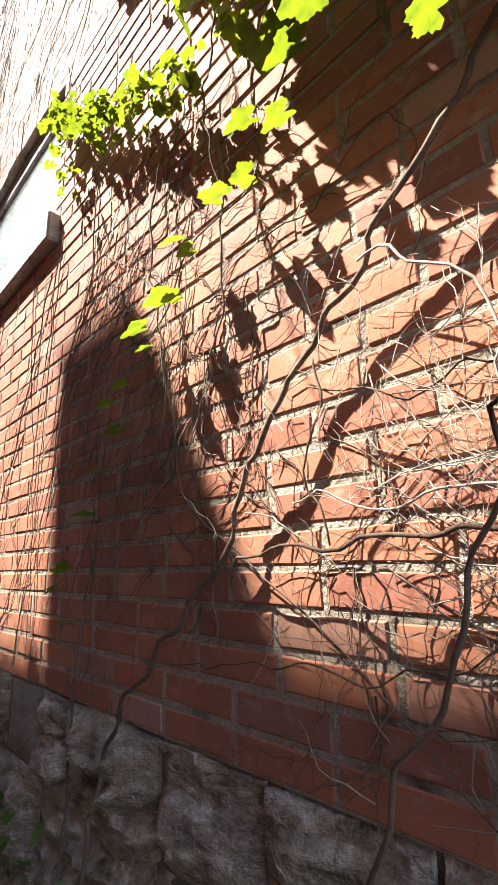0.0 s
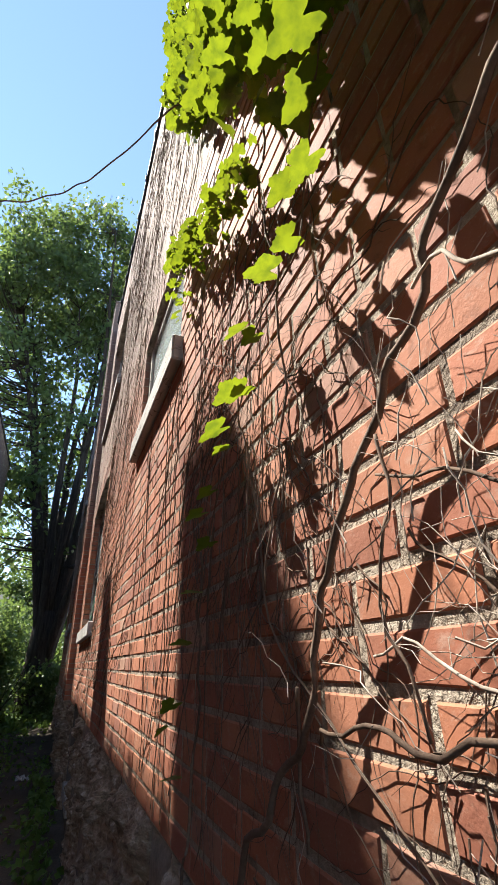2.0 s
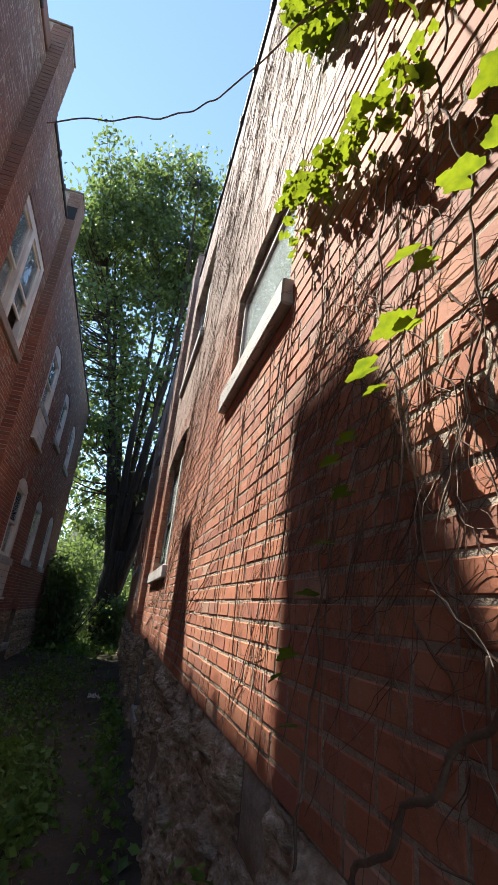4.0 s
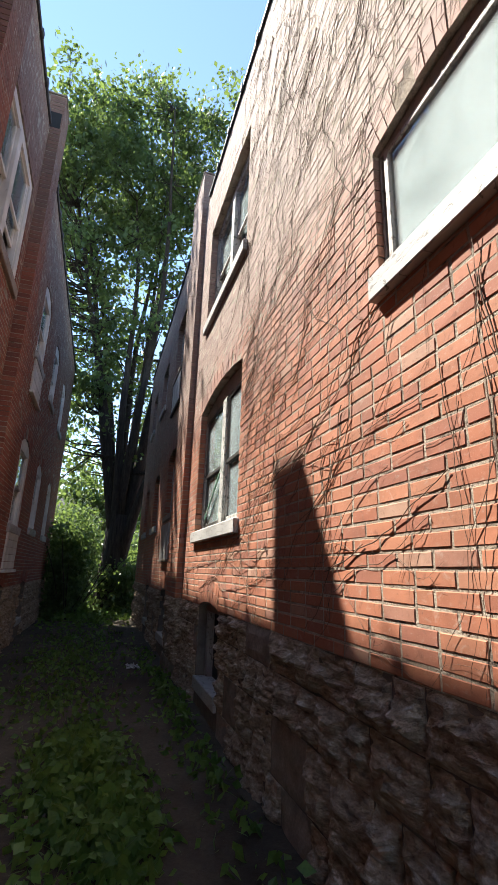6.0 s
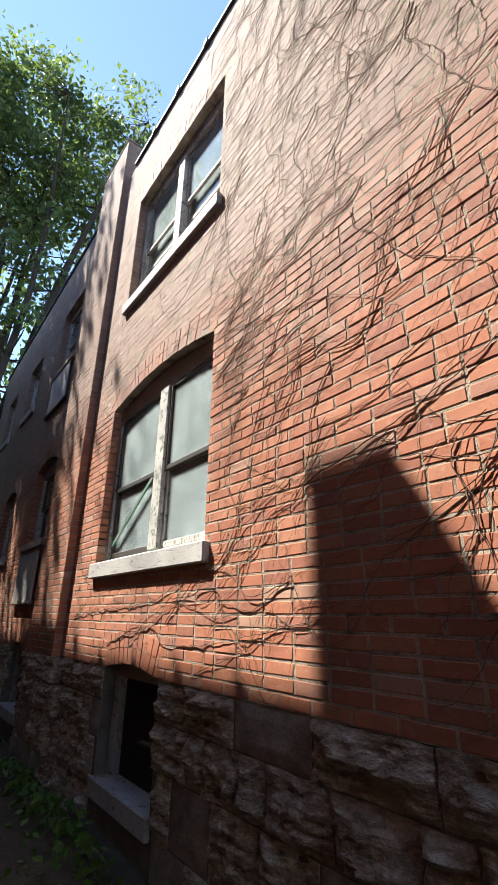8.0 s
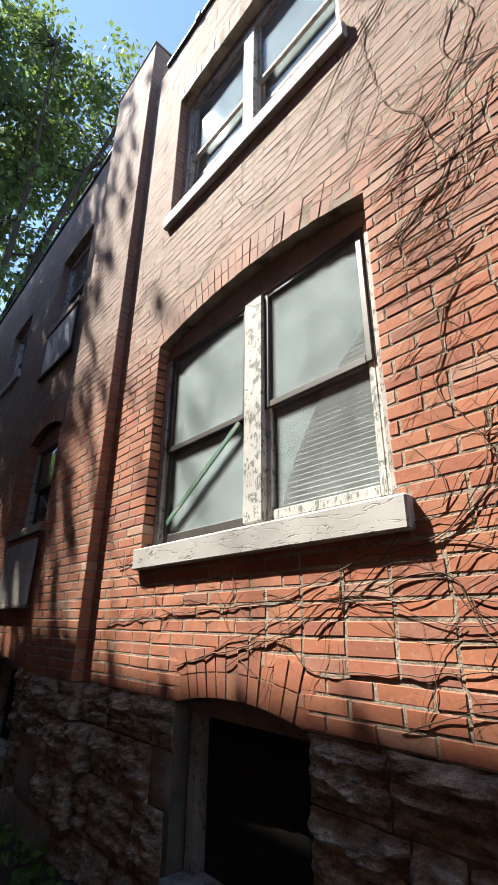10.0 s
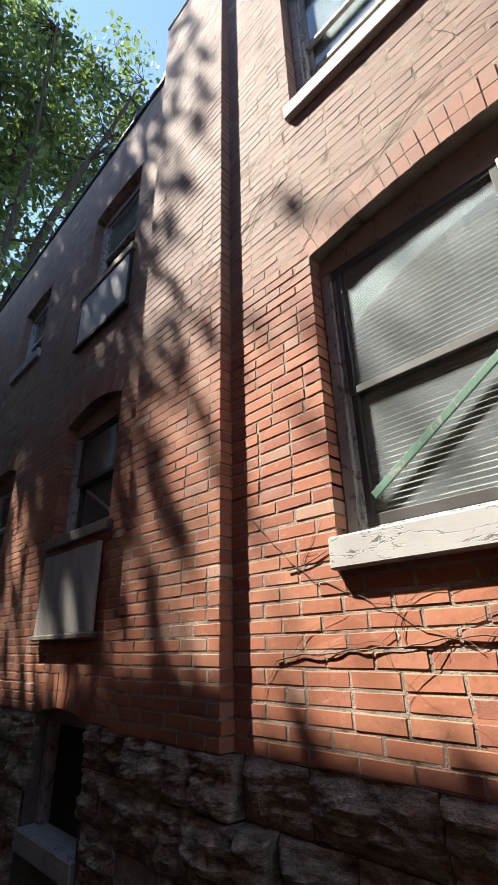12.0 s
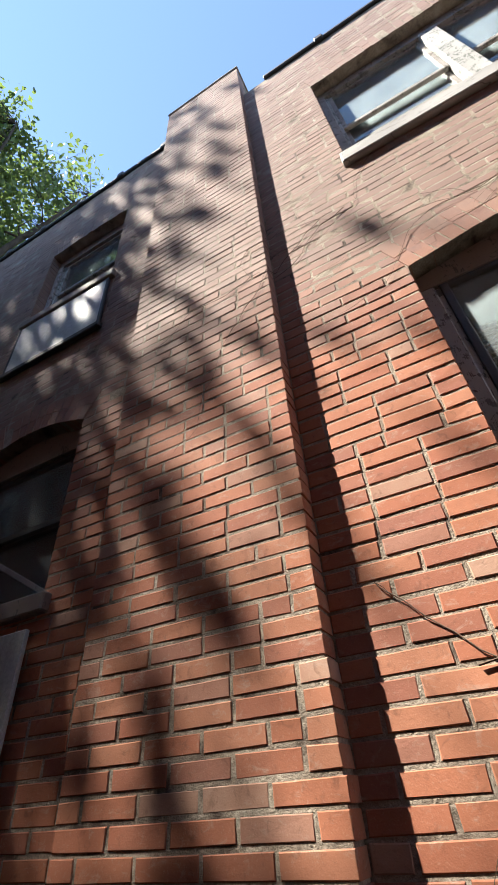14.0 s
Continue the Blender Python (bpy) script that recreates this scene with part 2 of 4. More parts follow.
# ---- mesh helpers ----
class Shape:
    """A growing list of vertices and faces."""

    def __init__(self):
        self.v, self.f = [], []

    def add(self, verts, faces):
        n = len(self.v)
        self.v.extend(verts)
        self.f.extend([tuple(i + n for i in f) for f in faces])
        return self

    def box(self, x0, x1, y0, y1, z0, z1):
        c = [(x, y, z) for z in (z0, z1) for y in (y0, y1) for x in (x0, x1)]
        return self.add(c, [(0, 2, 3, 1), (4, 5, 7, 6), (0, 1, 5, 4), (2, 6, 7, 3), (0, 4, 6, 2), (1, 3, 7, 5)])

    def soft_box(self, x0, x1, y0, y1, z0, z1, r=0.006):
        """A box whose twelve edges are chamfered by r."""
        v, f, idx = [], [], {}
        for sx in (0, 1):
            for sy in (0, 1):
                for sz in (0, 1):
                    X, Y, Z = (x0, x1)[sx], (y0, y1)[sy], (z0, z1)[sz]
                    dx, dy, dz = (r, -r)[sx], (r, -r)[sy], (r, -r)[sz]
                    idx[sx, sy, sz] = len(v)
                    v += [(X, Y + dy, Z + dz), (X + dx, Y, Z + dz), (X + dx, Y + dy, Z)]

        def k(a, axis):
            return idx[a] + axis
        for s in (0, 1):
            q = [k((s, 0, 0), 0), k((s, 1, 0), 0), k((s, 1, 1), 0), k((s, 0, 1), 0)]
            f.append(q if s else q[::-1])
            q = [k((0, s, 0), 1), k((1, s, 0), 1), k((1, s, 1), 1), k((0, s, 1), 1)]
            f.append(q[::-1] if s else q)
            q = [k((0, 0, s), 2), k((1, 0, s), 2), k((1, 1, s), 2), k((0, 1, s), 2)]
            f.append(q if s else q[::-1])
        for a in (0, 1):
            for b in (0, 1):
                f.append([k((0, a, b), 1), k((1, a, b), 1), k((1, a, b), 2), k((0, a, b), 2)])
                f.append([k((a, 0, b), 0), k((a, 1, b), 0), k((a, 1, b), 2), k((a, 0, b), 2)])
                f.append([k((a, b, 0), 0), k((a, b, 1), 0), k((a, b, 1), 1), k((a, b, 0), 1)])
        for c in idx:
            f.append([k(c, 0), k(c, 1), k(c, 2)])
        return self.add(v, [tuple(q) for q in f])

    def prism(self, loop, y0, y1):
        """A flat outline of (x, z), drawn out from y0 to y1."""
        n = len(loop)
        v = [(x, y0, z) for x, z in loop] + [(x, y1, z) for x, z in loop]
        f = [tuple(range(n)), tuple(range(2 * n - 1, n - 1, -1))]
        f += [(i, i + n, (i + 1) % n + n, (i + 1) % n) for i in range(n)]
        return self.add(v, f)

    def tube(self, pts, radii, sides=5):
        v, f = [], []
        up = Vector((0.31, 0.2, 0.93))
        for i, p in enumerate(pts):
            d = (Vector(pts[min(i + 1, len(pts) - 1)]) - Vector(pts[max(i - 1, 0)])).normalized()
            a = d.cross(up)
            a = a.normalized() if a.length > 1e-4 else Vector((1, 0, 0))
            b = d.cross(a)
            for s in range(sides):
                w = 2 * math.pi * s / sides
                q = Vector(p) + (a * math.cos(w) + b * math.sin(w)) * radii[i]
                v.append((q.x, q.y, q.z))
        for i in range(len(pts) - 1):
            for s in range(sides):
                s2 = (s + 1) % sides
                f.append((i * sides + s, i * sides + s2, (i + 1) * sides + s2, (i + 1) * sides + s))
        f.append(tuple(range(sides - 1, -1, -1)))
        f.append(tuple((len(pts) - 1) * sides + s for s in range(sides)))
        return self.add(v, f)

    def mesh(self, name, material, smooth=False, tidy=False):
        me = bpy.data.meshes.new(name)
        me.from_pydata(self.v, [], self.f)
        if tidy:
            bm = bmesh.new()
            bm.from_mesh(me)
            if tidy == "weld":
                bmesh.ops.remove_doubles(bm, verts=bm.verts, dist=1e-5)
            bmesh.ops.recalc_face_normals(bm, faces=bm.faces)
            bm.to_mesh(me)
            bm.free()
        if smooth:
            me.polygons.foreach_set("use_smooth", [True] * len(me.polygons))
        me.materials.append(material)
        me.update()
        return me


def part(name, shape, material, parent=None, label="", smooth=False, tidy=True, kind=""):
    ob = new(name, shape.mesh(name, material, smooth, tidy))
    if parent:
        ob.parent = parent
    return tagged(ob, label, kind=kind)


def thing(name, label, category, group="", kind="", at=(0, 0, 0)):
    ob = new(name)
    ob.location = at
    return tagged(ob, label, category, group, kind)


# ---- brick buildings along the passage ----
COURSE, BRICK_L, JOINT_W = 0.0645, 0.209, 0.0115
GROUND, STONE_TOP, ROOF_Z = 0.22, 1.235, 7.40


def arc_z(o, x):
    """Height of an opening's head at x: a segmental arch."""
    x0, x1, _, spring, rise = o[:5]
    u = (2 * x - x0 - x1) / (x1 - x0)
    return spring + rise * (1 - u * u)


def wall_body(x0, x1, z0, z1, openings, y0, y1):
    """A wall with openings through it; arched heads are cut in narrow slices."""
    s = Shape()
    xs = {x0, x1}
    openings = [(o[0] - 0.005, o[1] + 0.005, o[2] - 0.004, o[3] + 0.003, o[4]) for o in openings]
    for o in openings:
        n = 12 if o[4] > 0 else 1
        xs |= {o[0] + (o[1] - o[0]) * i / n for i in range(n + 1)}
    xs = sorted(x for x in xs if x0 <= x <= x1)
    for a, b in zip(xs, xs[1:]):
        mid = (a + b) / 2
        holes = sorted([o for o in openings if o[0] < mid < o[1]], key=lambda o: o[2])
        lo_a = lo_b = z0
        for o in holes:
            if o[2] > lo_a:
                s.prism([(a, lo_a), (b, lo_b), (b, o[2]), (a, o[2])], y0, y1)
            lo_a, lo_b = arc_z(o, a), arc_z(o, b)
        if lo_a < z1:
            s.prism([(a, lo_a), (b, lo_b), (b, z1), (a, z1)], y0, y1)
    return s


def brick_block(x0, x1, z0, z1, front, back, rng, wobble=0.0019):
    """One brick: a face with four worn edges and four sides."""
    c, j = 0.003, lambda: rng.uniform(-wobble, wobble)
    f = front + rng.uniform(-0.001, 0.001)
    outer = [(x0 + j(), z0 + j()), (x1 + j(), z0 + j()), (x1 + j(), z1 + j()), (x0 + j(), z1 + j())]
    cx, cz = (x0 + x1) / 2, (z0 + z1) / 2
    inner = [(x + (c if x < cx else -c), z + (c if z < cz else -c)) for x, z in outer]
    v = [(x, f + j() * 0.5, z) for x, z in inner] + [(x, f + 0.0022, z) for x, z in outer] + [(x, back, z) for x, z in outer]
    faces = [(0, 1, 2, 3)]
    for i in range(4):
        k = (i + 1) % 4
        faces += [(4 + i, 4 + k, k, i), (8 + i, 8 + k, 4 + k, 4 + i)]
    return v, faces


def course_cuts(openings, ring, z):
    """The stretches of x that openings, with their arch rings, take from the course at height z."""
    cuts = []
    for o in openings:
        x0, x1, zs, spring, rise = o[:5]
        if z < zs - 0.01:
            continue
        if z < spring:
            cuts.append((x0, x1))
            continue
        half, mid = (x1 - x0) / 2, (x0 + x1) / 2
        top = rise + ring
        if z < spring + top:
            u = math.sqrt(max(0.0, 1 - (z - spring) / top))
            w = half * u + 0.04 * u
            cuts.append((mid - w, mid + w))
    return sorted(cuts)


def lay_bricks(x0, x1, z0, z1, openings, ring, front, back, rng):
    """Running bond with now and then a half brick. Returns (x0, x1, z0, z1, verts, faces) brick by brick."""
    out, row, z = [], 0, z0
    while z + COURSE * 0.6 < z1:
        top = min(z + COURSE, z1) - JOINT_W
        free, at = [], x0
        for a, b in course_cuts(openings, ring, z + COURSE / 2):
            if a > at:
                free.append((at, min(a, x1)))
            at = max(at, b)
        if at < x1:
            free.append((at, x1))
        for a, b in free:
            unit = BRICK_L
            x = math.floor((a - x0) / unit) * unit + x0 - (unit / 2 if row % 2 else 0) + rng.uniform(-0.006, 0.006)
            while x < b:
                step = unit * (0.5 if rng.random() < 0.08 else 1)
                p, q = max(x, a), x + step - JOINT_W * rng.uniform(0.8, 1.25)
                q = b if q > b - 0.04 else q
                if q - p > 0.03:
                    dz = rng.uniform(-0.0012, 0.0012)
                    out.append((p, q, z, *brick_block(p, q, z + dz, top + dz, front, back, rng)))
                x += step
        z += COURSE
        row += 1
    return out


def voussoirs(o, ring, front, back, rng):
    """Bricks on edge round an arched head."""
    x0, x1, _, spring, rise = o[:5]
    half, mid = (x1 - x0) / 2, (x0 + x1) / 2
    n = max(4, int((x1 - x0 + 0.12) / 0.072))
    s = Shape()
    ends = []
    for i in range(n + 1):
        u = -1 + 2 * i / n
        slope = -2 * rise * u / half
        nx, nz = -slope, 1.0
        k = math.hypot(nx, nz)
        bx, bz = mid + half * u, spring + rise * (1 - u * u) + 0.004
        ends.append(((bx, bz), (bx + nx / k * ring + 0.03 * u, bz + nz / k * ring)))
    for (a, A), (b, B) in zip(ends, ends[1:]):
        g = 0.06
        lo0 = (a[0] + (b[0] - a[0]) * g, a[1] + (b[1] - a[1]) * g)
        lo1 = (b[0] - (b[0] - a[0]) * g, b[1] - (b[1] - a[1]) * g)
        hi0 = (A[0] + (B[0] - A[0]) * g, A[1] + (B[1] - A[1]) * g)
        hi1 = (B[0] - (B[0] - A[0]) * g, B[1] - (B[1] - A[1]) * g)
        f = front + rng.uniform(-0.004, 0.002)
        for r0, r1 in ((0.0, 0.485), (0.515, 1.0)):
            def at(p, q, w):
                return (p[0] + (q[0] - p[0]) * w, p[1] + (q[1] - p[1]) * w)
            s.prism([at(lo0, hi0, r0), at(lo1, hi1, r0), at(lo1, hi1, r1), at(lo0, hi0, r1)], f, back)
    return s


def rock_face(x0, x1, z0, z1, front, back, seed, smooth):
    """A rock-faced block: a grid pushed in and out by noise, with sides."""
    nx, nz = max(5, int((x1 - x0) / 0.026)), max(6, int((z1 - z0) / 0.014))
    v, f = [], []
    for k in range(nz + 1):
        for i in range(nx + 1):
            u, w = i / nx, k / nz
            x, z = x0 + (x1 - x0) * u, z0 + (z1 - z0) * w
            edge = min(1.0, 5 * min(u, 1 - u, 1.0), 4 * min(w, 1 - w))
            if smooth:
                d = 0.006 * noise.noise((x * 5, seed, z * 5)) + 0.012 * edge
            else:
                p = (x * 3.2, seed * 1.7, z * 8.0)
                d = 0.022 * edge + (0.040 * noise.noise(p) + 0.026 * noise.noise((x * 11, seed, z * 17))) * (0.3 + 0.7 * edge)
                d += 0.030 * abs(noise.noise((x * 1.6 + z * 3, seed * 3.1, z * 13))) + 0.012 * noise.noise((x * 25, seed, z * 30)) + 0.020 * noise.noise((x * 1.4, seed * 2.3, z * 23)) * edge
                # split strata: ledges that tilt and break off
                q = z * 13 + x * 1.1 + 2.2 * noise.noise((x * 1.3, seed * 0.7, z * 1.5)) + 0.5 * noise.noise((x * 9, seed, z * 6))
                d += 0.034 * (q - math.floor(q)) ** 1.6 * edge * (0.35 + 0.9 * abs(noise.noise((x * 2.4, seed * 1.9, z * 5.0))))
            jx = 0.006 * noise.noise((x * 9, z * 9, seed)) if edge < 1 else 0
            v.append((x + jx, front - d, z + jx))
    w = nx + 1
    for k in range(nz):
        for i in range(nx):
            f.append((k * w + i, k * w + i + 1, (k + 1) * w + i + 1, (k + 1) * w + i))
    rim = [i for i in range(w)] + [k * w + nx for k in range(1, nz + 1)] + [nz * w + i for i in range(nx - 1, -1, -1)] + [k * w for k in range(nz - 1, 0, -1)]
    n = len(v)
    v += [(v[i][0], back, v[i][2]) for i in rim]
    for a in range(len(rim)):
        b = (a + 1) % len(rim)
        f.append((rim[b], rim[a], n + a, n + b))
    s = Shape()
    s.add(v, f)
    return s


def head_infill(o, y0, y1, flat, inset=0.0):
    """Wood between a flat sash head and the arch."""
    x0, x1, _, spring, rise = o[:5]
    loop = [(x0 + inset, flat), (x1 - inset, flat)]
    for i in range(13):
        x = x1 - inset - (x1 - x0 - 2 * inset) * i / 12
        loop.append((x, arc_z(o, x) - 0.004))
    return Shape().prism(loop, y0, y1)


def sash(win, x0, x1, z0, z1, y, name, material, pane, rail=0.05, stile=0.045):
    """A sash: two stiles, two rails, one pane."""
    s = Shape()
    s.soft_box(x0, x0 + stile, y, y + 0.035, z0, z1, 0.004)
    s.soft_box(x1 - stile, x1, y, y + 0.035, z0, z1, 0.004)
    s.soft_box(x0 + stile, x1 - stile, y + 0.002, y + 0.033, z0, z0 + rail, 0.004)
    s.soft_box(x0 + stile, x1 - stile, y + 0.002, y + 0.033, z1 - rail * 0.8, z1, 0.004)
    fr = part(name, s, material, win)
    g = part("pane", Shape().box(x0 + stile - 0.004, x1 - stile + 0.004, y + 0.016, y + 0.020, z0 + rail - 0.004, z1 - rail * 0.8 + 0.004), pane, fr)
    g.visible_shadow = False
    return fr


def blind(win, x0, x1, z0, z1, y):
    """A slatted blind: one rail and many thin, tilted slats in one part."""
    s = Shape().box(x0, x1, y - 0.01, y + 0.02, z1, z1 + 0.03)
    z = z0
    while z < z1:
        s.add([(x0, y - 0.012, z), (x1, y - 0.012, z), (x1, y + 0.012, z + 0.013), (x0, y + 0.012, z + 0.013),
               (x0, y - 0.012, z + 0.0015), (x1, y - 0.012, z + 0.0015), (x1, y + 0.012, z + 0.0145), (x0, y + 0.012, z + 0.0145)],
              [(0, 1, 2, 3), (7, 6, 5, 4), (0, 4, 5, 1), (2, 6, 7, 3)])
        z += 0.026
    return part("blind", s, BLIND, win, "ivory slatted blind", tidy=False)


def window_unit(house, o, style, name="window", label=""):
    """A double-hung window in its opening: sill, jambs, head, sashes, blind as the style says."""
    x0, x1, z0, spring, rise = o[:5]
    win = new(name)
    win.parent = house
    tagged(win, label)
    trim = style.get("trim", TRIM_GREY)
    yf = style.get("set", 0.09)
    sill_mat = style.get("sill_mat", SILL)
    if style.get("sill", True):
        over, over_end = style.get("over", (0.02, 0.06))
        part("sill", Shape().soft_box(x0 - over, x1 + over_end, -0.045, 0.20, z0 - style.get("sill_h", 0.13), z0 - 0.002, 0.008), sill_mat, win, "cracked white-painted stone sill")
    jw = style.get("jamb", 0.065)
    flat = spring - 0.02 + style.get("lift", 0.0)
    for a, b, c, d in ((x0 + 0.003, x0 + jw, x0 + jw, x0 + jw + 0.022), (x1 - jw, x1 - 0.003, x1 - jw - 0.022, x1 - jw)):
        jamb = part("jamb", Shape().soft_box(a, b, yf, yf + 0.13, z0, flat - 0.08, 0.005), trim, win)
        part("stop", Shape().soft_box(c, d, yf + 0.022, yf + 0.12, z0, flat - 0.08, 0.003), style.get("stop", TRIM), jamb)
    part("head", head_infill(o, yf + 0.005, yf + 0.10, flat - 0.075, 0.003), style.get("head", TRIM_BROWN), win, "weathered brown wooden head")
    part("bottom_rail", Shape().soft_box(x0 + jw, x1 - jw, yf + 0.02, yf + 0.13, z0, z0 + 0.04, 0.004), style.get("stop", TRIM), win)
    spans = [(x0 + jw + 0.022, x1 - jw - 0.022)]
    if style.get("double"):
        mid, mw = (x0 + x1) / 2 + style.get("shift", 0.0), style.get("mull", 0.13) / 2
        part("mullion", Shape().soft_box(mid - mw, mid + mw, yf - 0.012, yf + 0.12, z0 + 0.04, flat - 0.075, 0.006), style.get("mullion", TRIM), win, "flaking white mullion")
        spans = [(spans[0][0], mid - mw), (mid + mw, spans[0][1])]
    for n, (a, b) in enumerate(spans):
        kinds = style.get("sashes", ["shut"])
        k = kinds[n % len(kinds)]
        lo, hi = z0 + 0.04, flat - 0.075
        meet = lo + (hi - lo) * style.get("meet", 0.5)
        glass = style.get("glass", GLASS)
        in_up, in_low = style.get("sash_in", (0.03, 0.068))
        low_mat = style.get("low", TRIM_GREY)
        sash(win, a, b, meet - 0.02, hi, yf + in_up, "upper_sash", style.get("up", SASH_DARK), glass, 0.04, 0.035)
        if k == "shut":
            sash(win, a, b, lo, meet + 0.02, yf + in_low, "lower_sash", style.get("low_shut", low_mat), glass, 0.05, 0.035)
        elif k == "raised":
            sash(win, a, b, lo + (hi - lo) * 0.3, meet + (hi - lo) * 0.3, yf + in_low, "lower_sash", low_mat, glass, 0.05, 0.035)
        elif k == "slant":
            sash(win, a, b, lo, meet + 0.02, yf + in_low, "lower_sash", low_mat, glass, 0.05, 0.035)
            d = Shape().soft_box(-0.018, 0.018, -0.006, 0.006, 0.0, math.hypot((b - a) * 0.86, meet - lo - 0.15), 0.003)
            bar = part("brace", d, TRIM_GREEN, win, "fallen green-painted sash bar leaning across the pane")
            bar.matrix_basis = Matrix.Translation((a + 0.05, yf + in_low - 0.008, lo + 0.12)) @ Matrix.Rotation(math.atan2((b - a) * 0.86, meet - lo - 0.15), 4, "Y")
        if k == "fallen" or style.get("fallen"):
            sash(win, a, b, lo, meet + 0.02, yf + in_low, "lower_sash", low_mat, glass, 0.05, 0.035)
            bar = part("brace", Shape().soft_box(-0.014, 0.014, -0.006, 0.006, 0.0, math.hypot((b - a) * 0.7, (meet - lo) * 0.72), 0.003), TRIM_GREY, win, "loose grey bar leaning across the pane")
            bar.matrix_basis = Matrix.Translation((b - 0.08, yf + 0.058, lo + 0.05)) @ Matrix.Rotation(-math.atan2((b - a) * 0.7, (meet - lo) * 0.72), 4, "Y")
        if style.get("blind"):
            blind(win, a + 0.01, b - 0.01, lo + 0.02, hi - style["blind"], yf + in_low + 0.05)
    return win


# (left, right, sill top, spring, rise, style)
NEAR_TOP = {"double": True, "sashes": ["raised", "raised"], "glass": GLASS_SKYLIT, "up": TRIM_GREY, "low": TRIM_GREY, "trim": TRIM_GREY, "head": TRIM_GREY, "over": (0.03, 0.04)}
STYLES = {
    "w1": {"glass": GLASS_WHITE, "up": TRIM_GREY, "sashes": ["none"], "meet": 0.02, "trim": TRIM_BROWN, "stop": TRIM_GREY, "jamb": 0.02, "set": 0.03, "sash_in": (0.0, 0.0), "lift": 0.075, "over": (0.035, 0.05)},
    "w2": {"double": True, "sashes": ["slant", "shut"], "meet": 0.46, "blind": 0.06, "shift": 0.065, "mull": 0.15, "sash_in": (0.008, 0.022), "glass": GLASS_BLIND, "low": SASH_DARK, "low_shut": TRIM, "set": 0.075, "over": (0.02, 0.06)},
    "u2": NEAR_TOP,
    "w3": {"sashes": ["fallen"], "meet": 0.5, "glass": GLASS_CLEAN, "low": SASH_DARK, "sill_mat": TRIM_BROWN, "head": TRIM_BROWN, "sill_h": 0.09},
    "u3": {"sashes": ["raised"], "glass": GLASS_CLEAN, "up": TRIM_GREY, "low": TRIM_GREY, "sill_mat": TRIM_BROWN, "stop": TRIM, "fallen": True, "sill_h": 0.09},
    "far": {"glass": GLASS_CLEAN, "up": TRIM, "low": TRIM, "trim": TRIM},
}
OPENINGS = [
    (4.08, 5.18, 2.93, 3.64, 0.06, "w1"),
    (0.02, 1.85, 2.035, 3.54, 0.11, "w2"),
    (-0.01, 1.83, 4.87, 6.42, 0.03, "u2"),
    (-2.90, -1.92, 2.50, 3.56, 0.11, "w3"),
    (-2.97, -1.98, 5.20, 6.38, 0.03, "u3"),
    (-5.10, -4.20, 5.15, 6.20, 0.04, "far"),
    (-5.05, -4.20, 2.46, 3.50, 0.10, "far"),
    (-7.10, -6.25, 5.15, 6.20, 0.04, "far"),
    (-7.05, -6.25, 2.46, 3.50, 0.10, "far"),
]
BASEMENT = [(0.50, 1.38, 0.54, 1.23, 0.055, "base"), (-2.72, -1.93, 0.58, 1.23, 0.055, "base"), (-5.2, -4.5, 0.58, 1.23, 0.055, "base")]
# the twin across the passage: white casings flush with its wall, arched heads, two brick stacks standing proud
WHITE_CASING = {"trim": TRIM_WHITE, "stop": TRIM_WHITE, "head": TRIM_WHITE, "up": TRIM_WHITE, "low": TRIM_WHITE, "mullion": TRIM_WHITE, "glass": GLASS_CLEAN, "jamb": 0.13, "set": 0.012}
TWIN_STYLES = {"pair": {**WHITE_CASING, "double": True, "sashes": ["raised", "shut"], "sill_mat": TRIM_BROWN}, "one": WHITE_CASING}
TWIN_OPENINGS = [
    (0.02, 1.86, 4.87, 6.42, 0.03, "pair"),
    (0.02, 1.86, 2.05, 3.52, 0.15, "pair"),
    (-3.05, -2.05, 5.02, 6.26, 0.14, "one"),
    (-3.20, -2.20, 2.20, 3.50, 0.14, "one"),
    (-5.20, -4.30, 5.05, 6.20, 0.14, "one"),
    (-5.25, -4.35, 2.30, 3.50, 0.13, "one"),
    (-7.50, -6.60, 5.05, 6.20, 0.14, "one"),
    (-7.50, -6.60, 2.30, 3.50, 0.13, "one"),
]
X_FAR, X_NEAR, PIER0, PIER1, PIER_OUT, PIER_TOP = -8.3, 9.6, -1.53, -0.61, 0.08, 8.13
RED_PLAN = {"openings": OPENINGS, "styles": STYLES, "far": X_FAR, "roof": ROOF_Z, "piers": [(PIER0, PIER1, PIER_OUT, PIER_TOP)], "parapet": None}
TWIN_PLAN = {"openings": TWIN_OPENINGS, "styles": TWIN_STYLES, "far": -9.3, "roof": 7.70, "piers": [(-0.66, -0.20, 0.15, 8.35), (1.93, 2.41, 0.15, 8.36)], "parapet": 2.41}


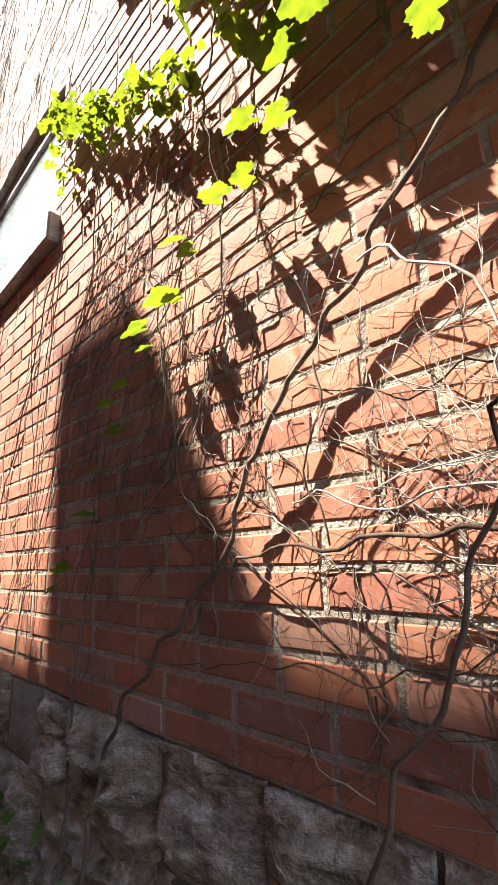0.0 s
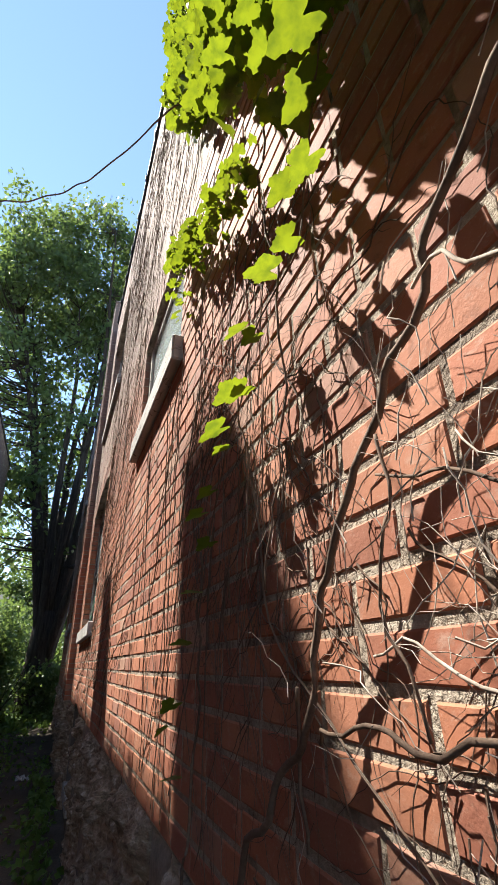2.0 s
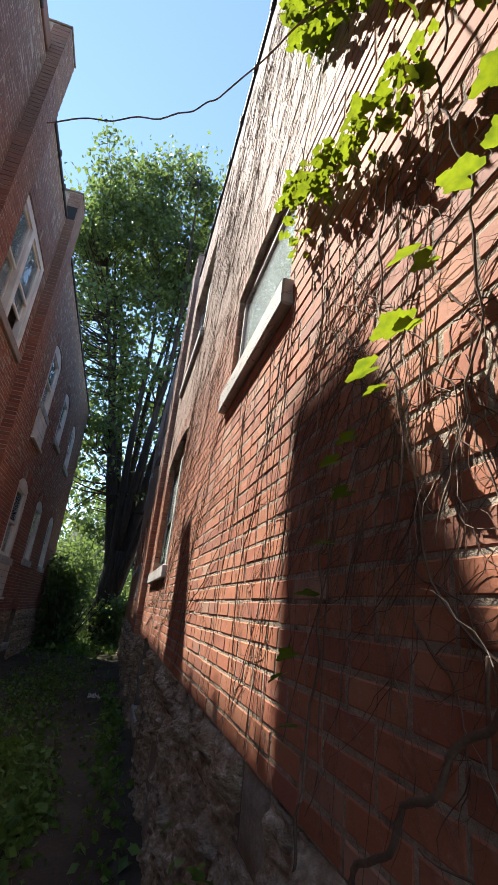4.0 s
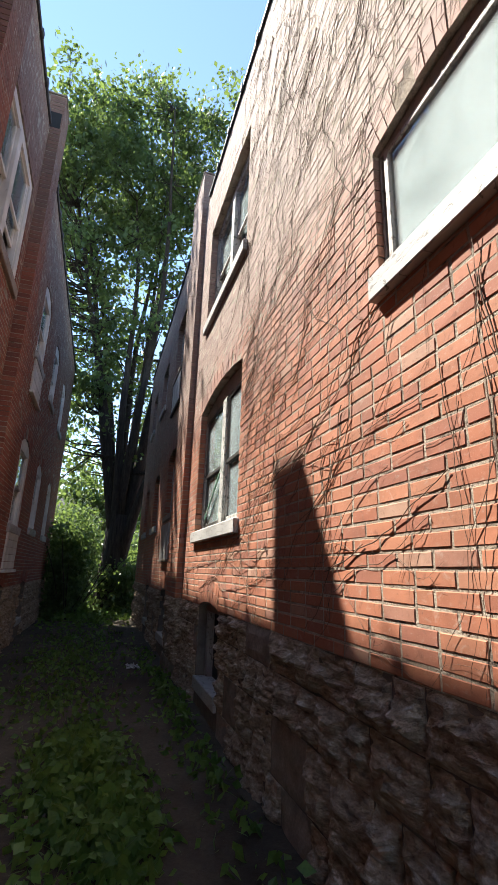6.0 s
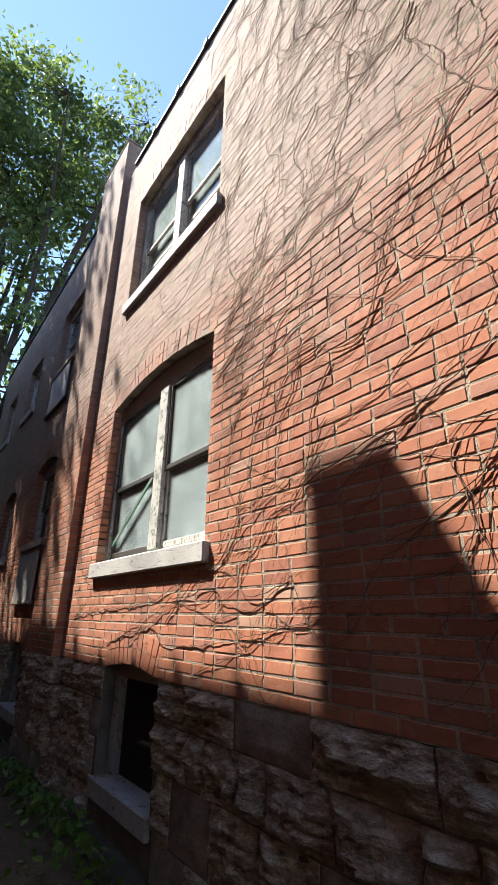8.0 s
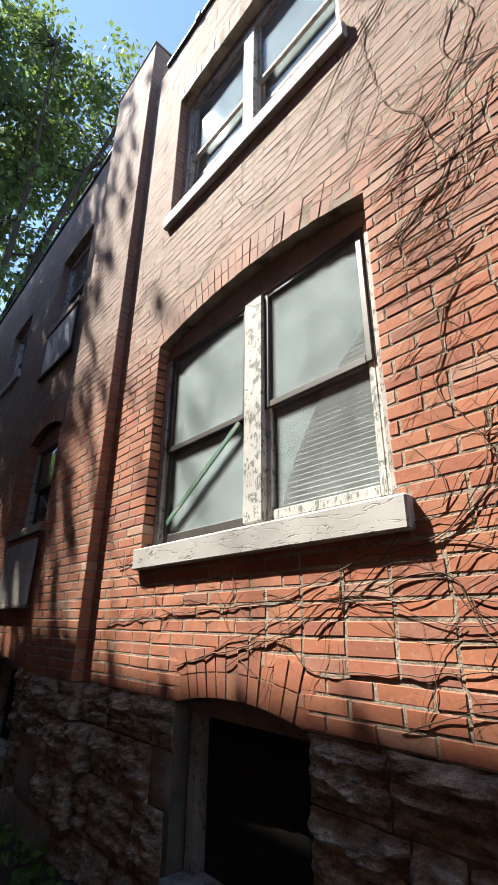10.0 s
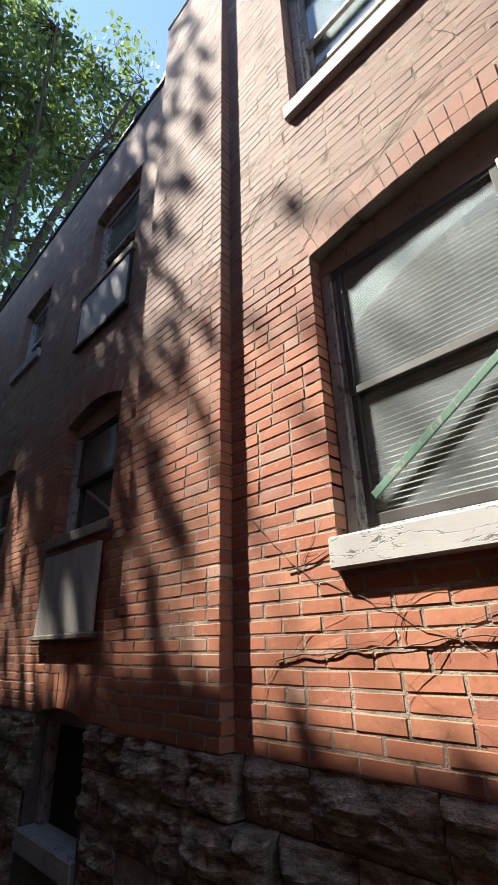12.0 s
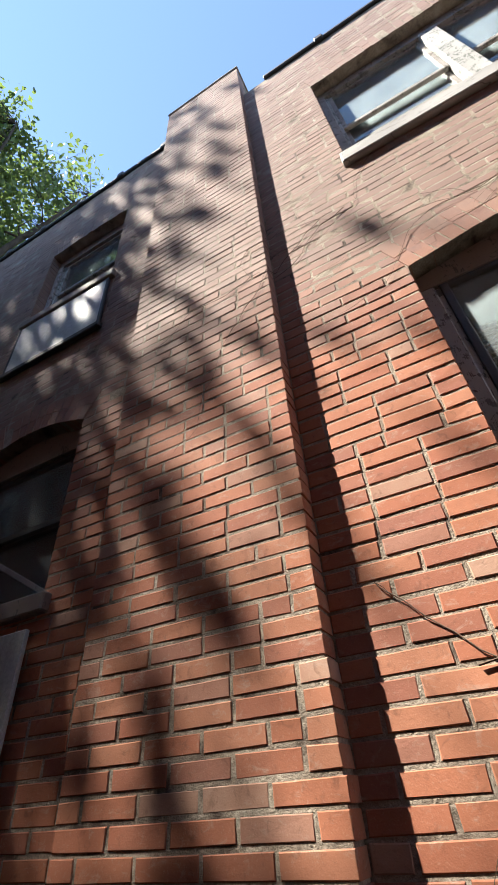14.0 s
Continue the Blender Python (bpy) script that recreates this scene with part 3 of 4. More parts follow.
def build_house(name, label, brick, seed, nearest, plan):
    x_far, roof_z, piers, openings = plan["far"], plan["roof"], plan["piers"], plan["openings"]
    rng = random.Random(seed)
    house = thing(name, label, "house")
    holes = [o[:5] for o in openings]
    low = [o[:5] for o in BASEMENT]
    ring = 0.21
    # masonry core, its face being the mortar
    core = wall_body(x_far, X_NEAR, STONE_TOP, 2.2, holes + low, 0.0024, 0.32)
    wall = part("wall", core, MORTAR, house, "red brick wall with pale lime joints", tidy="weld")
    part("middle_wall", wall_body(x_far, X_NEAR, 2.2, 3.6, holes, 0.0032, 0.32), MORTAR, house, "red brick wall with deeply raked joints", tidy="weld")
    part("upper_wall", wall_body(x_far, X_NEAR, 3.6, roof_z, holes, 0.0010, 0.32), MORTAR, house, "weathered upper brick wall with flush joints", tidy="weld")
    bricks, at = [], x_far
    for p0, p1, out, top in piers:
        part("pier_core", Shape().box(p0 + 0.004, p1 - 0.005, 0.0022 - out, 0.3, STONE_TOP, top - 0.01), MORTAR, house)
        bricks += lay_bricks(at, p0 - 0.004, STONE_TOP + 0.004, roof_z, holes + low, ring, 0.0, 0.10, rng)
        bricks += lay_bricks(p0, p1, STONE_TOP + 0.004, top, [], ring, -out, 0.06, rng)
        at = p1 + 0.004
    bricks += lay_bricks(at, X_NEAR, STONE_TOP + 0.004, roof_z, holes + low, ring, 0.0, 0.10, rng)
    rest = Shape()
    for p, q, z, v, f in bricks:
        if nearest and ((5.55 < p < 7.25 and z < 2.55) or (PIER0 <= p < PIER1 and z < 2.6)):
            nearest.append((p, q, z, v, f))
        else:
            rest.add(v, f)
    part("brickwork", rest, brick, house, "weathered red brick laid in running bond", tidy=False, kind="stuff")
    for o in holes + low:
        part("arch", voussoirs(o, ring, 0.0, 0.10, rng), brick, house, "segmental arch of bricks on edge", kind="stuff")
    for o in openings:
        window_unit(house, o, plan["styles"][o[5]], label="old double-hung window with flaking paint")
    # basement openings: frame, sloping sill, black sheet painted in for the unlit inside
    for o in BASEMENT:
        x0, x1, z0, spring, rise = o[:5]
        win = new("basement_window")
        win.parent = house
        tagged(win, "dark open basement window with a weathered frame")
        part("sill", Shape().soft_box(x0 - 0.02, x1 + 0.02, -0.02, 0.24, z0 - 0.12, z0, 0.008), SILL, win, "pale stone sill")
        for a in (x0 + 0.003, x1 - 0.073):
            part("jamb", Shape().soft_box(a, a + 0.07, 0.10, 0.20, z0, spring - 0.05, 0.005), TRIM_GREY, win)
        part("head", head_infill(o, 0.09, 0.20, spring - 0.05, 0.003), TRIM_BROWN, win)
        part("screen", Shape().box(x0 + 0.07, x1 - 0.07, 0.17, 0.18, z0, spring - 0.05), DARK, win, "black sheet standing in for the unlit inside")
    # rock-faced foundation
    base = part("foundation", wall_body(x_far, X_NEAR, -0.4, STONE_TOP, low, 0.012, 0.32), JOINT, house, "rock-faced limestone foundation")
    part("water_table", Shape().soft_box(x_far, BASEMENT[2][0] - 0.08, -0.012, 0.02, STONE_TOP - 0.03, STONE_TOP + 0.012, 0.005), STONE, house)
    z, row = GROUND - 0.12, 0
    heights = [0.36, 0.31, 0.245, 0.22]
    for h in heights:
        cuts = [(o[0] - 0.045, o[1] + 0.055) if z < o[2] - 0.02 and z + h > o[2] - 0.14 else (o[0], o[1]) for o in low if z + h > o[2] - 0.14]
        at, free = x_far, []
        for a, b in sorted(cuts):
            free.append((at, a))
            at = b
        free.append((at, X_NEAR))
        for a, b in free:
            x = a
            while x < b - 0.02:
                w = rng.choice((0.18, 0.28, 0.36, 0.5)) * rng.uniform(0.9, 1.1)
                e = b if b - (x + w) < 0.15 else x + w
                flat = rng.random() < 0.10
                st = rock_face(x + 0.006, e - 0.006, z + 0.005, z + h - 0.005, 0.008 - max([out for p0, p1, out, _ in piers if x > p0 - 0.2 and e < p1 + 0.25], default=0), 0.05, rng.uniform(0, 50), flat)
                part("stone", st, STONE_SMOOTH if flat else STONE, base, smooth=False, tidy=False)
                x = e
        z += h
        row += 1
    # roof, coping and the other walls
    part("roof", Shape().box(x_far, X_NEAR, 0.32, 9.0, roof_z - 0.45, roof_z - 0.25), ROOF, house, "flat tarred roof")
    far = Shape().box(x_far, x_far + 0.3, 0.32, 9.0, -0.4, roof_z).box(X_NEAR - 0.3, X_NEAR, 0.32, 9.0, -0.4, roof_z).box(x_far, X_NEAR, 9.0, 9.3, -0.4, roof_z)
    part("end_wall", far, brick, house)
    rooms = Shape().box(x_far + 0.3, X_NEAR - 0.3, 0.33, 9.0, 1.25, 1.45).box(x_far + 0.3, X_NEAR - 0.3, 0.33, 9.0, 4.05, 4.25)
    rooms.box(x_far + 0.3, X_NEAR - 0.3, 3.6, 3.7, -0.3, roof_z - 0.5)
    for x in (-5.4, -3.6, -0.4, 3.0, 7.0):
        rooms.box(x, x + 0.1, 0.33, 3.6, -0.3, roof_z - 0.5)
    part("inner_walls", rooms, INSIDE, house)
    x = x_far
    while x < X_NEAR - 0.05:
        e = min(x + 0.61, X_NEAR)
        if not any(x < p1 and e > p0 for p0, p1, _, _ in piers):
            cop = Shape().soft_box(x + 0.004, e - 0.004, -0.03, 0.36, roof_z + 0.002, roof_z + 0.055, 0.01)
            cop.soft_box(e - 0.05, e + 0.04, -0.042, 0.37, roof_z - 0.008, roof_z + 0.085, 0.012)
            part("coping_tile", cop, TAR, house, "dark lapped coping tile")
        x = e
    for p0, p1, out, top in piers:
        part("pier_cap", Shape().soft_box(p0 - 0.01, p1 + 0.01, -out - 0.012, 0.34, top, top + 0.03, 0.008), STONE_SMOOTH, house)
    if plan["parapet"]:
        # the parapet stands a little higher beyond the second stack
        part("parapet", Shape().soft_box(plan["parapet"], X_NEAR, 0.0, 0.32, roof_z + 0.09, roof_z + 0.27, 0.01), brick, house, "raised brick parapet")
        p0, p1, out, top = piers[0]
        # flat black patch: the hole's shade is painted, nothing is cut
        part("flue_opening", Shape().box(p1 - 0.01, p1 + 0.004, 0.02 - out, 0.05, top - 0.62, top - 0.34), DARK, house, "black patch painted for the shaded hole in the brick stack")
        for o in openings[2:4]:
            z = o[2] - 0.13
            clad = new("clapboard")
            clad.parent = house
            tagged(clad, "white clapboard panel under the window")
            for k in range(5):
                part("board", Shape().soft_box(o[0] + 0.01, o[1] - 0.01, -0.03 + 0.003 * (k % 2), 0.0, z - 0.11 * (k + 1) + 0.006, z - 0.11 * k, 0.004), TRIM_WHITE, clad)
            part("skirt", Shape().soft_box(o[0] - 0.02, o[1] + 0.02, -0.07, 0.0, z - 0.60, z - 0.555, 0.006), TRIM_WHITE, clad)
        return house, wall
    # boards under two of the windows
    part("board", Shape().soft_box(-2.84, -1.91, -0.05, -0.028, 1.75, 2.34, 0.004), BOARD, house, "grey weathered plywood board under the window")
    part("board_edge", Shape().soft_box(-2.87, -1.89, -0.06, -0.01, 1.71, 1.752, 0.01), STONE_SMOOTH, house)
    part("panel", Shape().soft_box(-2.95, -1.98, -0.03, -0.012, 4.50, 5.095, 0.004), TARP, house, "silver metal panel under the window")
    part("panel_edge", Shape().soft_box(-2.99, -1.94, -0.05, -0.005, 4.45, 4.50, 0.008), TAR, house)
    for x in (-2.97, -1.985):
        part("panel_rim", Shape().soft_box(x, x + 0.025, -0.034, -0.008, 4.50, 5.095, 0.004), TAR, house)
    return house, wall


near_list = [None]
red_house, red_wall = build_house("brick_house", "old two-storey red brick house with dry vines on its wall", BRICK, 11, near_list, RED_PLAN)
near_bricks = near_list[1:]
twin_house, twin_wall = build_house("brick_house", "shaded twin brick house across the narrow passage", BRICK_UNLIT, 23, [], TWIN_PLAN)
twin_house.location = (0.0, -2.45, 0.0)
twin_house.scale = (1.0, -1.0, 1.0)


# ---- ground ----
def ground_height(x, y):
    if x < -30 or x > 30 or abs(y) > 30:
        return GROUND - 0.25
    mid = GROUND + 0.035 * noise.noise((x * 0.9, y * 0.9, 3.0)) + 0.012 * noise.noise((x * 4, y * 4, 7.0))
    return mid + (0.06 * max(0.0, y + 0.9) if y > -0.9 else 0.0) - 0.02 * max(0.0, -x - 7.0)


def build_ground():
    s = Shape()
    xs = [-400, -120, -60, -30] + [-16 + 0.16 * i for i in range(176)] + [30, 60, 400]
    ys = [-400, -60, -20, -10, -6, -4] + [-2.7 + 0.12 * i for i in range(25)] + [1.5, 4, 6, 10, 20, 60, 400]
    w = len(xs)
    v = [(x, y, ground_height(x, y)) for y in ys for x in xs]
    f = [(j * w + i, j * w + i + 1, (j + 1) * w + i + 1, (j + 1) * w + i) for j in range(len(ys) - 1) for i in range(w - 1)]
    s.add(v, f)
    return tagged(part("ground", s, SOIL, None, smooth=True, tidy=False), "dark trodden soil between the houses", "ground", kind="structure")


build_ground()


# ---- trees and shrubs ----
def smooth_line(points, step=0.05):
    """A curve through a few (x, y, z) points, by Catmull-Rom."""
    p = [Vector(points[0])] + [Vector(q) for q in points] + [Vector(points[-1])]
    out = []
    for i in range(1, len(p) - 2):
        n = max(2, int((p[i + 1] - p[i]).length / step))
        for k in range(n):
            u = k / n
            out.append(0.5 * (2 * p[i] + (p[i + 1] - p[i - 1]) * u + (2 * p[i - 1] - 5 * p[i] + 4 * p[i + 1] - p[i + 2]) * u * u
                              + (3 * p[i] - p[i - 1] - 3 * p[i + 1] + p[i + 2]) * u ** 3))
    out.append(p[-2])
    return out


def taper(n, a, b):
    return [a + (b - a) * i / max(1, n - 1) for i in range(n)]


def limb(rng, start, heading, length, r0, r1, bend, steps=8):
    pts, radii, p, d = [], [], Vector(start), Vector(heading).normalized()
    for i in range(steps + 1):
        pts.append(tuple(p))
        radii.append(r0 + (r1 - r0) * i / steps)
        d = (d + Vector((rng.uniform(-1, 1), rng.uniform(-1, 1), rng.uniform(-0.4, 0.7))) * bend).normalized()
        p = p + d * (length / steps)
    return pts, radii, d


def leaf_spray(s, rng, centre, spread, count, size):
    """Small pointed leaves drooping round a twig's end."""
    for _ in range(count):
        c = Vector(centre) + Vector((rng.gauss(0, spread), rng.gauss(0, spread), rng.gauss(0, spread * 0.8)))
        d = Vector((rng.uniform(-1, 1), rng.uniform(-1, 1), rng.uniform(-1.1, 0.3))).normalized()
        n = d.cross(Vector((rng.uniform(-1, 1), rng.uniform(-1, 1), rng.uniform(-0.2, 1)))).normalized()
        k = size * rng.uniform(0.6, 1.35)
        w = n * k * 0.33
        droop = Vector((0, 0, -k * 0.12))
        v = [c, c + d * k * 0.45 + w, c + d * k + droop, c + d * k * 0.45 - w]
        s.add([tuple(q) for q in v], [(0, 1, 2, 3)])


def build_tree(name, label, base, height, seed, stems, lobes, per_clump, leaf):
    """A forking trunk whose stems carry clumps of leaves that fill uneven lobes."""
    rng = random.Random(seed)
    tree = thing(name, label, "tree", at=base)
    wood = Shape()
    fork = 3.2
    pts, radii, d = limb(rng, (0, 0, -0.5), (0.0, 0.02, 1), fork + 0.5, 0.44, 0.36, 0.03, 6)
    wood.tube(pts, radii, 12)
    joints = []
    for k in range(stems):
        ang = 2 * math.pi * (k + rng.uniform(-0.25, 0.25)) / stems
        out = rng.uniform(0.08, 0.30)
        start = (pts[-1][0] + 0.14 * math.cos(ang), pts[-1][1] + 0.14 * math.sin(ang), pts[-1][2] - rng.uniform(0.1, 1.6))
        stem, rr, _ = limb(rng, start, (math.cos(ang) * out, math.sin(ang) * out, 1), (height - fork) * rng.uniform(0.7, 0.98), rng.uniform(0.13, 0.22), 0.025, 0.05, 14)
        wood.tube(stem, rr, 7)
        joints += [(Vector(q), r) for q, r in zip(stem[3:], rr[3:])]
    part("trunk", wood, BARK, tree, "dark forking trunk", smooth=True, tidy=False)
    branches, crown = Shape(), Shape()
    home = Vector(base)
    for centre, size, clumps in lobes:
        for _ in range(clumps):
            u = Vector((rng.gauss(0, 1), rng.gauss(0, 1), rng.gauss(0, 1))).normalized()
            r = (0.25 + 0.75 * rng.random()) ** 0.5
            r *= 1.0 + 0.22 * noise.noise(u * 2.1 + Vector((seed, 0, 0)))
            c = Vector(centre) + Vector((u.x * size[0], u.y * size[1], u.z * size[2])) * r - home
            if c.z < 3.4 or noise.noise(c * 0.55 + Vector((3.1, seed, 0))) < -0.12:
                continue
            w = c + home
            # clumps whose cast shadow would reach the sunlit wall are mostly dropped
            if w.x - 1.478 * w.y > -0.85 - 0.1 * (w.z + 2.65 * w.y - 2.0) and rng.random() < 0.93:
                continue
            # and many of those that would shade the lower wall
            if w.z + 2.65 * w.y < 2.6 and w.x - 1.478 * w.y > -4.0 and rng.random() < 0.6:
                continue
            q, rad = min(joints, key=lambda w: (w[0] - c).length + (4.0 if w[0].z > c.z - 0.3 else 0.0))
            mid = q.lerp(c, 0.5) + Vector((rng.gauss(0, 0.18), rng.gauss(0, 0.18), -0.18))
            line = [tuple(x) for x in smooth_line([tuple(q), tuple(mid), tuple(c)], 0.35)]
            branches.tube(line, taper(len(line), min(0.04, rad * 0.5), 0.006), 5)
            for _ in range(4):
                e = c + Vector((rng.gauss(0, 0.36), rng.gauss(0, 0.36), rng.gauss(-0.05, 0.25)))
                branches.tube([tuple(c), tuple(c.lerp(e, 0.5) + Vector((0, 0, 0.06))), tuple(e)], [0.006, 0.004, 0.002], 3)
                leaf_spray(crown, rng, e, 0.20, per_clump, leaf)
    part("branch", branches, BARK, tree, "thin spreading branches", tidy=False, kind="stuff")
    part("crown", crown, TREE_LEAF, tree, "airy clumps of green leaves", tidy=False, kind="stuff")
    return tree


# lobes near y -4.5 are unseen, added to dapple pier and wall
build_tree("shade_tree", "tall many-stemmed green tree at the passage's end", (-9.6, -0.72, 0.0), 20.5, 5, 11,
           [((-10.2, -3.0, 16.6), (2.6, 2.0, 4.9), 270), ((-9.9, -0.7, 17.2), (2.5, 2.0, 4.6), 250), ((-9.4, 2.1, 17.2), (2.2, 1.6, 4.8), 230), ((-8.1, -4.4, 14.2), (2.2, 1.5, 5.0), 160),
            ((-7.9, -4.4, 14.2), (1.0, 0.8, 1.8), 26), ((-10.4, -4.7, 13.6), (2.4, 1.4, 4.4), 140), ((-10.4, -0.4, 11.0), (2.8, 2.5, 3.6), 120), ((-10.4, -2.4, 9.4), (1.8, 1.6, 3.4), 90), ((-10.8, -1.3, 6.4), (2.2, 2.6, 2.6), 60)], 13, 0.19)


def build_bush(label, base, size, count, seed, leaf=0.11, material=None):
    rng = random.Random(seed)
    bush = thing("bush", label, "bush", "undergrowth", at=base)
    wood, leaves = Shape(), Shape()
    for _ in range(9):
        a = rng.uniform(0, 6.283)
        br, rr, _ = limb(rng, (rng.uniform(-0.2, 0.2), rng.uniform(-0.2, 0.2), -0.1), (math.cos(a) * 0.6, math.sin(a) * 0.6, 1), size[2] * rng.uniform(0.7, 1.1), 0.02, 0.005, 0.12, 6)
        wood.tube(br, rr, 4)
    for _ in range(count):
        a, r, h = rng.uniform(0, 6.283), math.sqrt(rng.random()), rng.random()
        bulge = 0.65 + 0.5 * noise.noise((math.cos(a) * 2, math.sin(a) * 2, h * 4 + seed))
        c = (math.cos(a) * r * size[0] * bulge, math.sin(a) * r * size[1] * bulge, size[2] * h * (0.5 + 0.6 * bulge))
        leaf_spray(leaves, rng, c, 0.13, 5, leaf)
    part("twigs", wood, BARK, bush, tidy=False)
    part("foliage", leaves, material or TREE_LEAF, bush, tidy=False, kind="stuff")


build_bush("dense dark shrub at the foot of the tree", (-8.7, -1.85, 0.0), (0.8, 0.75, 2.7), 1600, 31)
build_bush("dense dark shrub at the foot of the tree", (-9.3, -0.3, 0.0), (0.8, 0.9, 1.8), 1400, 32)
build_bush("sunlit green shrub beyond the passage", (-15.5, -2.6, -0.1), (2.6, 1.6, 4.4), 1600, 33, 0.16)
build_bush("sunlit green shrub beyond the passage", (-17.5, 1.2, -0.1), (2.6, 1.6, 3.0), 1300, 34, 0.16)
build_bush("sunlit green shrub beyond the passage", (-15.0, -5.5, -0.1), (2.2, 2.4, 5.5), 1500, 35, 0.16)
build_bush("dense dark hedge closing the passage", (-11.0, 0.9, -0.1), (1.2, 1.2, 2.6), 1100, 36)
build_bush("dense dark hedge closing the passage", (-11.6, -1.9, -0.1), (1.3, 1.1, 3.6), 1700, 42)
build_bush("dense dark hedge closing the passage", (-10.4, -2.9, -0.1), (1.2, 1.3, 3.4), 1300, 37)
build_bush("sunlit green shrub beyond the passage", (-19.5, -0.6, -0.1), (2.0, 3.0, 3.6), 1700, 38, 0.17)
build_bush("sunlit green shrub beyond the passage", (-22.0, -6.5, -0.1), (3.0, 4.0, 10.5), 3000, 39, 0.24, WEED_LEAF)
build_bush("sunlit green shrub beyond the passage", (-24.0, 3.5, -0.1), (3.0, 4.0, 10.0), 3000, 40, 0.24, WEED_LEAF)
build_bush("tall green growth beyond the passage", (-26.0, -1.5, -0.1), (2.5, 4.0, 9.0), 2600, 41, 0.24, TREE_LEAF)


# ---- climbing vines on the red house ----
VINES = random.Random(77)


def over_opening(x, z, margin=0.0):
    for o in OPENINGS:
        if o[0] - margin < x < o[1] + margin and o[2] - 0.02 < z < o[3] + o[4]:
            return True
    return False


def kinked(line, amount, seed):
    """Knots and bends along a stem."""
    return [tuple(q + Vector((amount * noise.noise((q.x * 14, q.z * 14, seed)), amount * 0.5 * noise.noise((q.x * 11, q.z * 9, seed + 5)),
                              amount * noise.noise((q.x * 13, q.z * 15, seed + 9))))) for q in line]


def creeper(s, rng, x, z, heading, length, r, wander, off=0.004, fork=0.05, step=0.055, sides=4, depth=0, stop_low=STONE_TOP):
    """A thin stem that feels its way over the bricks and now and then forks."""
    pts, a = [], heading
    bulge = rng.uniform(0, 0.02)
    travelled = 0.0
    while travelled < length:
        if z < stop_low or z > ROOF_Z + 0.05 or over_opening(x, z, 0.01):
            break
        lift = r + off + bulge * abs(noise.noise((x * 2.3, z * 2.3, r * 900)))
        if PIER0 < x < PIER1:
            lift += PIER_OUT
        pts.append((x, -lift, z))
        a += rng.gauss(0, wander) + (heading - a) * 0.08
        x += math.cos(a) * step
        z += math.sin(a) * step
        travelled += step
        if depth < 2 and rng.random() < fork:
            creeper(s, rng, x, z, a + rng.choice((-1, 1)) * rng.uniform(0.4, 1.1), length * rng.uniform(0.15, 0.45), r * 0.65, wander, off, fork, step, sides, depth + 1, stop_low)
    if len(pts) > 2:
        s.tube(pts, taper(len(pts), r, r * 0.35), sides)


# close mat of hanging stems high on the wall
mat_vine = thing("dry_vine", "mat of leafless brown vine stems clinging to the brick", "vine")
for n, (xa, xb, za, zb, count, lean) in enumerate([(5.2, 7.6, 3.3, 7.3, 130, -1.6), (3.6, 5.3, 3.7, 7.3, 150, -1.62), (1.95, 3.8, 3.3, 7.3, 125, -2.0),
                                                   (4.4, 6.2, 1.9, 2.9, 34, -1.55), (2.0, 4.1, 2.2, 4.0, 55, -2.5), (1.9, 4.3, 1.5, 2.9, 26, -2.75), (-0.4, 2.0, 1.45, 2.0, 12, 0.35), (-0.5, 2.0, 3.7, 4.8, 10, -2.6), (7.0, 9.4, 1.5, 6.5, 90, -1.6)]):
    s = Shape()
    for _ in range(count):
        creeper(s, VINES, VINES.uniform(xa, xb), za + (zb - za) * VINES.random() ** 0.8, lean + VINES.gauss(0, 0.22), VINES.uniform(0.5, 1.9) if xa < 5 or za > 4 else VINES.uniform(0.4, 1.1),
                VINES.choice((0.0011, 0.0015, 0.002, 0.0030)), 0.16 if xa > 4.3 else 0.30, 0.003, 0.05 if xa > 4.3 else 0.08)
    part("stem_mat", s, TWIG, mat_vine, "fine dry stems", tidy=False, kind="stuff")

# single stems that wander over the lower brick: control points (x, z)
wall_vine = thing("dry_vine", "leafless vine branches wandering over sunlit brick", "vine")
